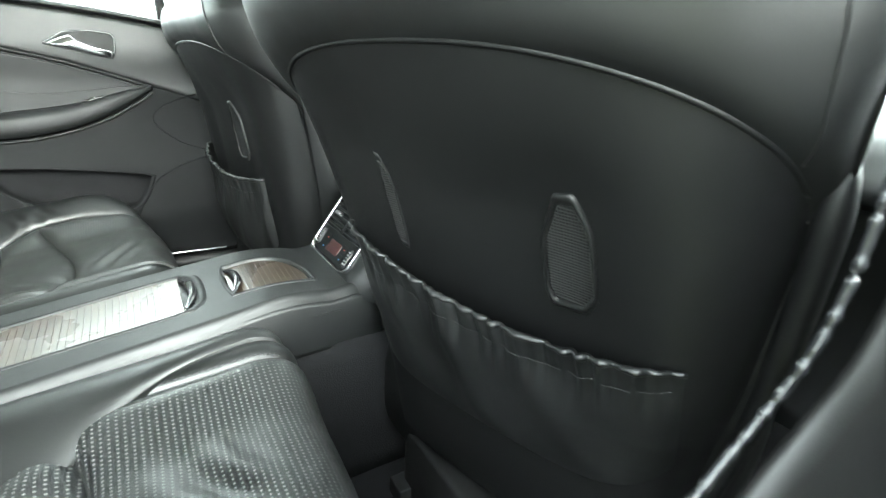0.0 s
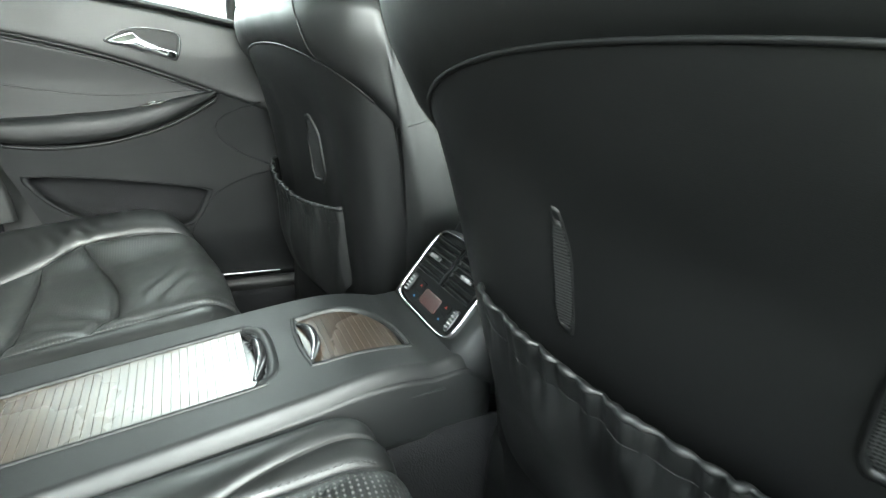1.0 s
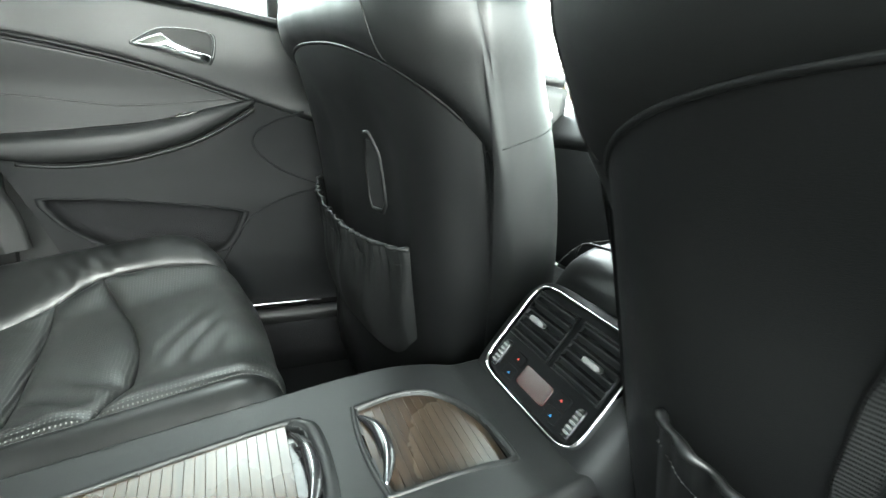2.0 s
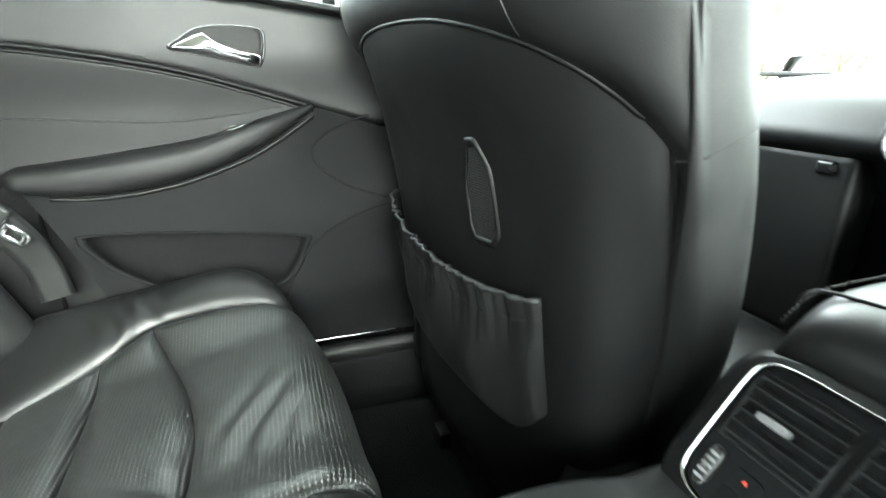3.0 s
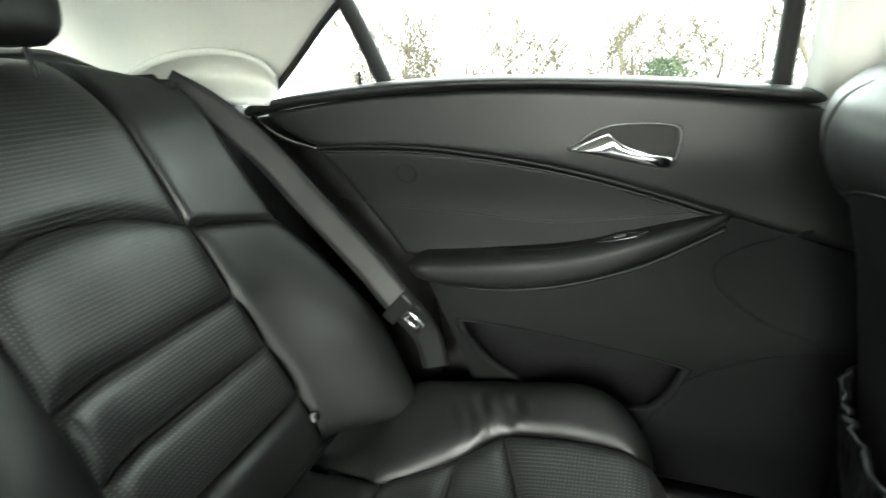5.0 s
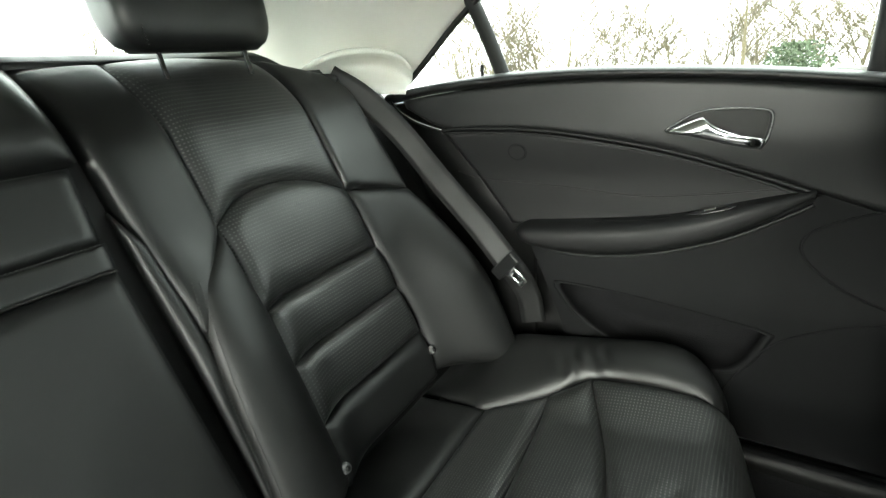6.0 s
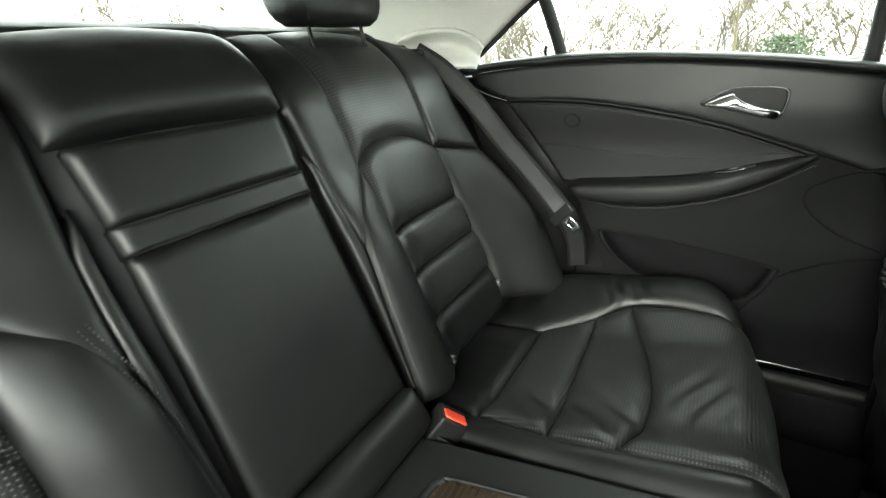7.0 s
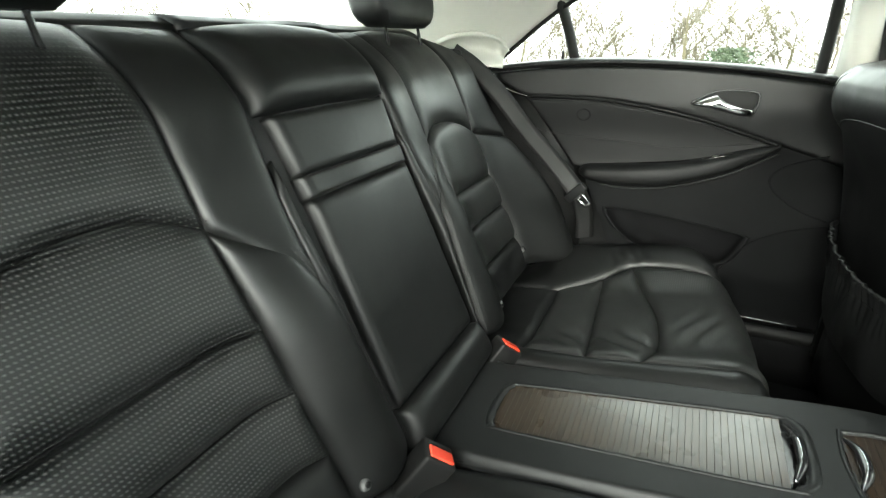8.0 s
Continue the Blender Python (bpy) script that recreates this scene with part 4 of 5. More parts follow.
# ---------------------------------------------------------------- rear left door
sill_top = table((-0.16, 0.766), (-0.14, 0.770), (0.04, 0.791), (0.19, 0.794), (0.33, 0.787), (0.45, 0.777), (0.55, 0.763), (0.66, 0.745))
sill_low = table((-0.16, 0.748), (-0.122, 0.756), (0.04, 0.772), (0.19, 0.777), (0.33, 0.772), (0.45, 0.761), (0.55, 0.747), (0.66, 0.728))
belt_curve = ((-0.040, 0.698), (0.060, 0.699), (0.146, 0.695), (0.245, 0.681), (0.337, 0.662), (0.424, 0.636), (0.513, 0.605))


def door_y(x, z):
    """The inner face of the door over length and height."""
    y = 0.706 - 0.02 * (x + 0.05)
    y += 0.012 * step(0.70, 0.60, z) * step(0.44, 0.56, z)
    y -= 0.020 * step(0.52, 0.40, z)
    return y


def door_surface(x, z):
    return Vector((x, door_y(x, z), z))


def rear_door():
    d = thing("rear_door", "black rear car door panel with leather armrest, chrome handle and storage bin", "car door")
    S = door_surface
    to3 = lambda a, b, q: Vector((a, door_y(a, b) - q, b))
    # window sill roll
    xs = [-0.155 + 0.80 * k / 40 for k in range(41)]
    rings = []
    for x in xs:
        t, b = sill_top(x), sill_low(x)
        c = (t + b) / 2
        rings.append([Vector((x, 0.726 + q, c + z)) for q, z in rounded(0, 0, 0.034, (t - b) / 2 + 0.001, 2.6, 24)])
    loft("window_sill", rings, PLASTIC, d, "rounded black window sill")
    up = [(x, sill_low(x) - 0.001) for x in (-0.125, 0.0, 0.12, 0.25, 0.37, 0.48, 0.60, 0.66)]
    lowline = [(-0.118, 0.738), (-0.04, 0.700), *belt_curve[1:], (0.58, 0.582), (0.66, 0.56)]
    quilt("upper_panel", C2(*lowline), C2(*up), S, PLASTIC, d, puff=0.003, width=0.006, sink=0.003, depth=0.02, n=(60, 26))
    # leather insert between the belt curve and the armrest
    arm_top = [(0.085, 0.516), (0.14, 0.516), (0.25, 0.530), (0.35, 0.550), (0.43, 0.578), (0.513, 0.601)]
    mid = [(-0.020, 0.612), (0.035, 0.600), (0.175, 0.593), (0.30, 0.584), (0.394, 0.594), (0.47, 0.606), (0.513, 0.604)]
    quilt("door_insert", C2(*arm_top), C2(*[(a, b - 0.007) for a, b in belt_curve]), S, DOORSKIN, d, puff=0.001, sink=0.001, width=0.004, n=(70, 34), depth=0.02, label="smooth black leather door insert")
    tube("insert_seam", [S(a, b) + Vector((0, -0.0006, 0)) for a, b in mid], 0.0011, LEATHER, d, steps=60)
    stitches(lambda u: S(*C2(*mid)(u)) + Vector((0, -0.0014, 0.0035)), 130, d, size=0.0005)
    for off, r in ((0.0, 0.003), (-0.0075, 0.0025)):
        tube("belt_moulding", [S(a, b + off) + Vector((0, -0.003, 0)) for a, b in belt_curve], r, DOORSKIN, d, steps=70)
    # armrest
    at_, ab = table((0.105, 0.526), (0.25, 0.545), (0.35, 0.562), (0.43, 0.587), (0.517, 0.612)), table((0.105, 0.500), (0.16, 0.488), (0.263, 0.490), (0.354, 0.511), (0.436, 0.547), (0.517, 0.604))
    rings = []
    for k in range(56):
        u = k / 55
        x = 0.108 + 0.404 * u
        t, b = at_(x), ab(x)
        out = 0.052 * (1 - u ** 4) * min(1, (u + 0.02) * 14) ** 0.35 + 0.004
        h = max((t - b) / 2, 0.003) * min(1, (u + 0.012) * 20) ** 0.5
        rings.append([Vector((x, door_y(x, 0.54) + 0.008 - (q + out * 0.5 + 0.006), (t + b) / 2 + z)) for q, z in rounded(0, 0, out * 0.5 + 0.010, h, 3.0, 32)])
    arm = loft("armrest", rings, DOORSKIN, d, "curved black leather door armrest")
    stitches(lambda u: Vector((0.115 + 0.37 * u, door_y(0.3, 0.54) - 0.0515 + 0.03 * u ** 5, (at_(0.115 + 0.37 * u) * 0.62 + ab(0.115 + 0.37 * u) * 0.38))), 110, arm)
    tube("armrest_moulding", [S(x, ab(x) - 0.009) + Vector((0, -0.014, 0)) for x in (0.155, 0.21, 0.263, 0.31, 0.354, 0.40, 0.436, 0.48, 0.512)], 0.0032, DOORSKIN, d, steps=60)
    def on_arm(name, x0, x1, wide, tall, back, mat, owner, label):
        rows = []
        for k in range(17):
            u = k / 16
            x = x0 + (x1 - x0) * u
            e = max(0.08, 1 - abs(2 * u - 1) ** 4)
            rows.append([Vector((x, door_y(x, 0.54) - back + q, at_(x) - 0.0012 + z)) for q, z in rounded(0, 0, wide * e, tall * (0.5 + 0.5 * e), 2.6, 16)])
        return loft(name, rows, mat, owner, label)
    on_arm("grab_recess", 0.235, 0.352, 0.009, 0.0022, 0.024, CARPET, arm, "dark grab recess")
    sw = on_arm("window_switch", 0.366, 0.428, 0.010, 0.0034, 0.026, GLOSS, arm, "window switch with chrome edge")
    on_arm("switch_key", 0.386, 0.404, 0.005, 0.0060, 0.026, CHROME, sw, "chrome switch key")
    # lower panel with a bin cut into it
    bin_ = ring_of([(0.178, 0.412), (0.190, 0.420), (0.29, 0.416), (0.41, 0.402), (0.480, 0.390), (0.485, 0.376), (0.462, 0.322), (0.430, 0.303), (0.34, 0.306), (0.265, 0.324), (0.214, 0.358), (0.186, 0.394)], 72)
    rx = table((0.16, 0.235), (0.333, 0.188), (0.449, 0.142), (0.50, 0.112), (0.529, 0.098))
    nu, nv = 110, 90
    verts = []
    for i in range(nu):
        for j in range(nv):
            z = 0.16 + 0.45 * j / (nv - 1)
            x0 = rx(z)
            x = x0 + (0.68 - x0) * i / (nu - 1)
            zt = ab(x) - 0.004 if x < 0.517 else 0.605 - (x - 0.517) * 0.35
            zz = 0.16 + (zt - 0.16) * j / (nv - 1)
            x0 = rx(zz)
            x = x0 + (0.68 - x0) * i / (nu - 1)
            verts.append(Vector((x, door_y(x, zz) - 0.002 + 0.03 * step(0.30, 0.16, zz), zz)))

    def inside(p):
        hit = False
        for k in range(len(bin_)):
            (x1, y1), (x2, y2) = bin_[k - 1], bin_[k]
            if (y1 > p.z) != (y2 > p.z) and p.x < (x2 - x1) * (p.z - y1) / (y2 - y1) + x1:
                hit = not hit
        return hit
    keep = [not inside(v) for v in verts]
    # the shade below the armrest is put into this darker plastic
    make("lower_panel", verts, [f for f in grid(nu, nv) if sum(keep[k] for k in f) > 1], SHADED, d, "plain black lower door panel")
    frame_ring("bin_rim", scaled(bin_, 1.035), scaled(bin_, 0.955), 0.006, -0.006, SHADED, d, "rounded rim of the door bin", to3=to3)
    # carpet black stands in for the shade inside the bin
    rings = [[to3(a, b, q) for a, b in scaled(bin_, k)] for k, q in ((1.0, 0.0), (1.0, -0.030), (0.98, -0.072), (0.5, -0.074))]
    loft("bin", rings, CARPET, d, "dark recessed door bin", caps=False)
    make("bin_floor", [to3(a, b, -0.074) for a, b in scaled(bin_, 0.55)], [tuple(range(len(bin_)))], CARPET, d)
    # speaker cover outline and kick curve
    tube("speaker_outline", [S(*p) + Vector((0, -0.003, 0)) for p in ((0.60, 0.590), (0.551, 0.571), (0.518, 0.550), (0.507, 0.528), (0.517, 0.503), (0.55, 0.475), (0.575, 0.462), (0.62, 0.446))], 0.002, CARPET, d, steps=40)
    tube("kick_seam", [S(*p) + Vector((0, -0.003, 0)) for p in ((0.65, 0.440), (0.579, 0.423), (0.532, 0.401), (0.497, 0.375), (0.474, 0.343), (0.455, 0.305), (0.43, 0.24))], 0.002, CARPET, d, steps=40)
    # handle in its recess
    bez = ring_of([(0.330, 0.696), (0.340, 0.704), (0.368, 0.722), (0.40, 0.727), (0.44, 0.725), (0.453, 0.717), (0.452, 0.690), (0.446, 0.672), (0.437, 0.668), (0.40, 0.676), (0.36, 0.686), (0.336, 0.690)], 60)
    h = frame_ring("handle_bezel", scaled(bez, 1.03), scaled(bez, 0.94), 0.007, 0.0, PLASTIC, d, "chrome-edged handle surround", to3=to3)
    tube("bezel_line", [to3(*p, 0.007) for p in scaled(bez, 0.99)[:34]], 0.0008, GREY, h, steps=60)
    plate("handle_cup", scaled(bez, 0.95), 0.0035, -0.012, RUBBER, h, "dark handle cup", to3=to3)
    hand = ring_of([(0.333, 0.696), (0.350, 0.706), (0.372, 0.716), (0.378, 0.714), (0.396, 0.701), (0.425, 0.690), (0.446, 0.685), (0.448, 0.676), (0.440, 0.670), (0.40, 0.679), (0.36, 0.689), (0.337, 0.691)], 60)
    rings = [[to3(a, b, q) for a, b in scaled(hand, k)] for k, q in ((0.97, 0.004), (1.0, 0.010), (0.93, 0.017), (0.70, 0.021), (0.3, 0.022))]
    loft("door_handle", rings, CHROME, h, "polished chrome door handle")
    # round clip cover
    disc = rounded(0.101, 0.655, 0.0165, 0.0155, 2, 36)
    c = plate("clip_cover", scaled(disc, 0.86), 0.0026, -0.004, DOORSKIN, d, "round press-in cover", to3=to3, bevel=0.0006)
    frame_ring("cover_groove", scaled(disc, 1.08), scaled(disc, 0.86), 0.0016, -0.002, CARPET, c, to3=to3)
    # chrome corner finisher
    tube("chrome_finisher", [S(*p) + Vector((0, -0.012, 0)) for p in ((-0.130, 0.768), (-0.140, 0.756), (-0.128, 0.738), (-0.100, 0.718), (-0.070, 0.706), (-0.036, 0.697))], lambda u: 0.0022 + 0.0022 * math.sin(math.pi * u), CHROME, d, "chrome corner finisher", steps=40)
    # outer skin and core
    slab("outer_skin", lambda u, v: Vector((-0.30 + 0.99 * u, 0.80 + 0.05 * math.sin(math.pi * v) - 0.02 * step(0.9, 1, v), -0.10 + 0.87 * v)), 20, 20, PAINT, d, "white painted outer door skin", thick=-0.004)
    slab("core", lambda u, v: Vector((-0.15 + 0.83 * u, 0.772, 0.05 + 0.70 * v)), 6, 6, RUBBER, d, thick=0.01)
    return d


settle(rear_door(), 1.10, 0.333, 0.007, 0.042, 0.004)

# dark seal and wheel-arch side between backrest and door
tagged(slab("side_trim", lambda u, v: Vector((-0.30 + 0.40 * u, 0.782, 0.05 + 0.70 * v)), 4, 4, RUBBER, thick=0.02), "black door-frame seal beside the rear seat", "trim", kind="structure")
tagged(slab("side_trim", lambda u, v: Vector((-0.30 + 0.33 * u, -0.735, 0.05 + 0.72 * v)), 4, 4, RUBBER, thick=-0.02), "black door-frame seal beside the rear seat", "trim", kind="structure")


tagged(slab("side_trim", lambda u, v: Vector((back_x(0.28 + 0.52 * v) - 0.07, 0.60 + 0.185 * u, 0.28 + 0.52 * v)), 6, 12, RUBBER, thick=0.02), "black side trim between backrest and door", "trim", kind="structure")


# ---------------------------------------------------------------- seat belt, buckles
def seat_belt():
    b = thing("seat_belt", "dark grey seat-belt webbing with chrome tongue, hanging beside the rear seat", "seat belt")
    path = curve((-0.22, 0.60, 0.825), (-0.165, 0.622, 0.785), (-0.10, 0.638, 0.72), (-0.02, 0.640, 0.63), (0.07, 0.628, 0.545), (0.125, 0.617, 0.490), (0.142, 0.636, 0.45), (0.148, 0.664, 0.40), (0.15, 0.68, 0.34))
    nu = 70
    verts = []
    for i in range(nu):
        u = i / (nu - 1)
        p = path(u)
        d = (path(min(1, u + 0.01)) - path(max(0, u - 0.01))).normalized()
        s = d.cross(Vector((-0.35, 0.9, -0.25 + 0.5 * step(0.7, 1, u)))).normalized()
        n = s.cross(d)
        for k, (q, t) in enumerate(((-0.0235, 0), (-0.012, 0.0012), (0.012, 0.0012), (0.0235, 0), (0.012, -0.0012), (-0.012, -0.0012))):
            verts.append(p + s * q + n * t)
    faces = []
    for i in range(nu - 1):
        for k in range(6):
            k2 = (k + 1) % 6
            faces.append((i * 6 + k, i * 6 + k2, i * 6 + 6 + k2, i * 6 + 6 + k))
    make("webbing", verts, faces, BELT, b)
    m = Matrix.Translation((0.128, 0.606, 0.487)) @ Matrix.Rotation(radians(43), 4, "Y") @ Matrix.Rotation(radians(8), 4, "X")
    tongue = box("tongue", (-0.012, -0.007, -0.031), (0.012, 0.006, 0.031), PLASTIC, b, "black plastic belt tongue", bevel=0.004, m=m)
    to3 = lambda a, c, d: m @ Vector((a, -d, c))
    blade = [(0.010, -0.012), (0.044, -0.011), (0.047, -0.007), (0.047, 0.007), (0.044, 0.011), (0.010, 0.012)]
    hole = [(0.020, -0.005), (0.036, -0.005), (0.038, -0.003), (0.038, 0.003), (0.036, 0.005), (0.020, 0.005)]
    frame_ring("blade", blade, hole, 0.002, -0.001, CHROME, tongue, "chrome latch blade", to3=to3)
    return b


settle(seat_belt(), dx=-0.025, dy=0.036, dz=-0.01)


def buckle(x, y, z, turn, lean):
    b = thing("belt_buckle", "black seat-belt buckle with a red release button", "belt buckle", "belt buckles")
    m = pose(x, y, z, 0, 0, turn) @ pose(0, 0, 0, 0, lean, 0)
    box("housing", (-0.025, -0.020, -0.080), (0.025, 0.020, 0.0), RUBBER, b, m=m, bevel=0.006)
    box("release_button", (-0.019, -0.015, -0.006), (0.019, 0.004, 0.003), RED, b, "red release button", m=m, bevel=0.002)
    box("latch_slot", (-0.016, 0.008, -0.004), (0.016, 0.014, 0.0012), RUBBER, b, m=m, bevel=0.0005)
    return b


buckle(0.092, 0.162, 0.301, 40, 38)
buckle(0.100, -0.160, 0.325, 35, 38)


# ---------------------------------------------------------------- roof, pillars, glass
def win_y(z):
    return 0.805 - 0.36 * (z - 0.80)


def roof_z(x):
    return 1.10 - 0.075 * (x - 0.75) ** 2


def make_roof():
    def f(u, v):
        x = -0.42 + 1.75 * u
        t = 2 * v - 1
        return Vector((x, t * 0.60, roof_z(x) - 0.05 * abs(t) ** 3))
    tagged(slab("ceiling", f, 40, 30, LINER, thick=-0.012), "pale grey cloth headliner", "headliner", kind="structure")
    g = lambda u, v: f(u, v) + Vector((0, 0, 0.035))
    tagged(slab("roof", lambda u, v: Vector((g(u, v).x, g(u, v).y * 1.07, g(u, v).z)), 40, 30, PAINT, thick=-0.004), "white painted car roof", "car roof", kind="structure")


make_roof()
# rear edge of the side window, from the door corner up to the roof rail
win_edge = curve((-0.195, 0.785, 0.770), (-0.13, 0.780, 0.82), (-0.05, 0.764, 0.88), (0.06, 0.738, 0.945), (0.20, 0.705, 1.0), (0.42, 0.665, 1.045), (0.75, 0.64, 1.06))
rear_edge = curve((-0.80, 0.56, 0.79), (-0.66, 0.555, 0.86), (-0.52, 0.55, 0.93), (-0.40, 0.55, 0.985), (-0.2, 0.56, 1.03), (0.2, 0.58, 1.065), (0.75, 0.60, 1.085))


def pillar(s, name):
    def f(u, v):
        a, b = win_edge(u), rear_edge(u)
        p = a.lerp(b, v)
        bulge = 0.03 * math.sin(math.pi * v)
        cup = 0.012 * math.exp(-((p.x + 0.27) / 0.09) ** 2 - ((p.z - 0.825) / 0.035) ** 2)
        return Vector((p.x, s * (p.y - bulge * 0.3 + cup), p.z + bulge * 0.3))
    return tagged(slab(name, f, 50, 30, LINER, thick=0.01 * s), "pale grey trim of the rear roof pillar", "pillar trim", kind="structure")


pillar(1, "pillar_left")
pillar(-1, "pillar_right")
# belt exit hood on the left pillar
hood = thing("belt_guide", "grey moulded belt exit scoop on the rear pillar", "belt guide")
tube("lip", [(-0.335, 0.600, 0.795), (-0.30, 0.622, 0.828), (-0.25, 0.655, 0.852), (-0.19, 0.692, 0.856), (-0.145, 0.722, 0.842), (-0.125, 0.738, 0.815)], lambda u: 0.003 + 0.004 * math.sin(math.pi * u), LINER, hood, "moulded lip of the belt exit", steps=40, sides=14)
_lip = curve((-0.335, 0.600, 0.795), (-0.30, 0.622, 0.828), (-0.25, 0.655, 0.852), (-0.19, 0.692, 0.856), (-0.145, 0.722, 0.842), (-0.125, 0.738, 0.815))
_low = curve((-0.320, 0.600, 0.786), (-0.27, 0.625, 0.786), (-0.22, 0.655, 0.782), (-0.17, 0.70, 0.776), (-0.14, 0.73, 0.772))
slab("scoop", lambda u, v: _lip(u).lerp(_low(u), v) + Vector((-0.020, 0.040, 0.0)) * math.sin(math.pi * min(1.0, v * 1.15)) ** 0.8, 30, 14, LINER, hood, "shaded scoop of the belt exit", thick=0.004)
plate("belt_slot", rounded(-0.245, 0.812, 0.03, 0.010, 3, 24), 0.0, -0.01, RUBBER, hood, "dark belt slot", to3=lambda a, b, d: Vector((a, 0.612 + d + (a + 0.245) * 0.6, b)))

# parcel shelf and rear window
tagged(slab("parcel_shelf", lambda u, v: Vector((-0.27 - 0.62 * u, -0.60 + 1.2 * v, 0.80 - 0.02 * u)), 6, 10, PLASTIC, thick=-0.03), "black parcel shelf behind the rear seat", "parcel shelf", kind="structure")


def glass(name, fn, label, nu=12, nv=12):
    g = tagged(slab(name, fn, nu, nv, GLASS, thick=0.004), label, "window", kind="structure")
    g.visible_shadow = False
    return g


glass("window_1", lambda u, v: Vector((-0.82 + 0.44 * u, (-0.55 + 1.1 * v), 0.785 + 0.205 * u + 0.035 * math.sin(math.pi * v))), "clear rear window glass")


def door_glass(u, v):
    x = -0.185 + 0.76 * u
    best = 1.04
    for i in range(41):
        p = win_edge(i / 40)
        if p.x >= x:
            best = p.z + 0.005
            break
    return Vector((x, win_y(0.75 + (best - 0.75) * v), 0.75 + (best - 0.75) * v))


glass("window_2", door_glass, "clear rear door window glass", 24, 10)
fr = thing("window_frame", "slim black divider and seals round the rear door window", "window frame")
tube("divider", [(0.045, 0.802, 0.775), (0.022, 0.772, 0.865), (-0.004, 0.742, 0.95)], 0.0135, RUBBER, fr, "slanting black window divider", sides=10)
tube("edge_seal", [win_edge(u) + Vector((0.004, -0.004, 0)) for u in (0, 0.1, 0.2, 0.3, 0.4, 0.5, 0.6, 0.7)], 0.006, RUBBER, fr, steps=50)
tube("front_seal", [(0.584, 0.795, 0.74), (0.580, 0.775, 0.85), (0.572, 0.74, 0.95), (0.562, 0.69, 1.04)], 0.012, RUBBER, fr, steps=30)
lock = thing("door_lock_pin", "small black door lock pin", "lock pin")
tube("pin", [(0.015, 0.760, 0.782), (0.015, 0.760, 0.806), (0.015, 0.760, 0.814)], 0.0035, RUBBER, lock, steps=6)


def b_pillar(s):
    p = thing("centre_pillar", "pale grey upper door pillar with seat-belt webbing", "pillar")
    rings = []
    for z, x0, x1, y0, y1 in ((0.70, 0.575, 0.70, 0.70, 0.775), (0.80, 0.572, 0.685, 0.69, 0.765), (0.90, 0.566, 0.67, 0.665, 0.735), (1.0, 0.558, 0.655, 0.625, 0.70), (1.07, 0.55, 0.645, 0.59, 0.67)):
        rings.append([Vector((a, s * b, z)) for a, b in rounded((x0 + x1) / 2, (y0 + y1) / 2, (x1 - x0) / 2, (y1 - y0) / 2, 4, 32)])
    rings = [[q + Vector((0.20 if s < 0 else 0.0, 0, 0)) for q in r] for r in rings]
    loft("upper_trim", rings, LINER, p)
    rings = []
    for z in (0.0, 0.3, 0.6, 0.72):
        rings.append([Vector((a, s * b, z)) for a, b in rounded(0.695 if s > 0 else 0.84, 0.785, 0.065, 0.025, 4, 32)])
    loft("lower_trim", rings, RUBBER, p)
    if s < 0:
        edge = ((0.74, -0.683, 0.70), (0.74, -0.682, 0.628), (0.738, -0.681, 0.596), (0.732, -0.678, 0.565), (0.722, -0.672, 0.535), (0.69, -0.668, 0.50), (0.62, -0.668, 0.45))
        tube("seal_strip", edge, lambda u: 0.0024 + 0.0008 * math.sin(u * 170) * math.sin(u * 37), GLOSS, p, "glossy black ribbed seal strip", steps=120)
        f = curve(*edge)
        slab("pillar_base", lambda u, v: f(v) + Vector((0.004 + 0.22 * u, -0.012 - 0.03 * math.sin(math.pi * u), -0.10 * u * v)), 12, 30, RUBBER, p, "black pillar base", thick=0.006)
        return p
    w = curve((0.63, s * 0.655, 0.99), (0.64, s * 0.672, 0.86), (0.66, s * 0.66, 0.70), (0.70, s * 0.62, 0.40), (0.73, s * 0.62, 0.10))
    verts = []
    for i in range(30):
        q = w(i / 29)
        verts += [q + Vector((-0.022, 0, 0)), q + Vector((0.022, 0, 0)), q + Vector((0.022, s * 0.002, 0)), q + Vector((-0.022, s * 0.002, 0))]
    faces = [(i * 4 + k, i * 4 + (k + 1) % 4, i * 4 + 4 + (k + 1) % 4, i * 4 + 4 + k) for i in range(29) for k in range(4)]
    make("belt_webbing", verts, faces, BELT, p, "dark grey belt webbing")
    box("belt_anchor", (-0.032, -0.012, -0.018), (0.032, 0.012, 0.018), RUBBER, p, "black belt anchor loop", m=Matrix.Translation(w(0.0)), bevel=0.006)
    return p


settle(b_pillar(1), dx=0.032, dy=0.035)
b_pillar(-1)


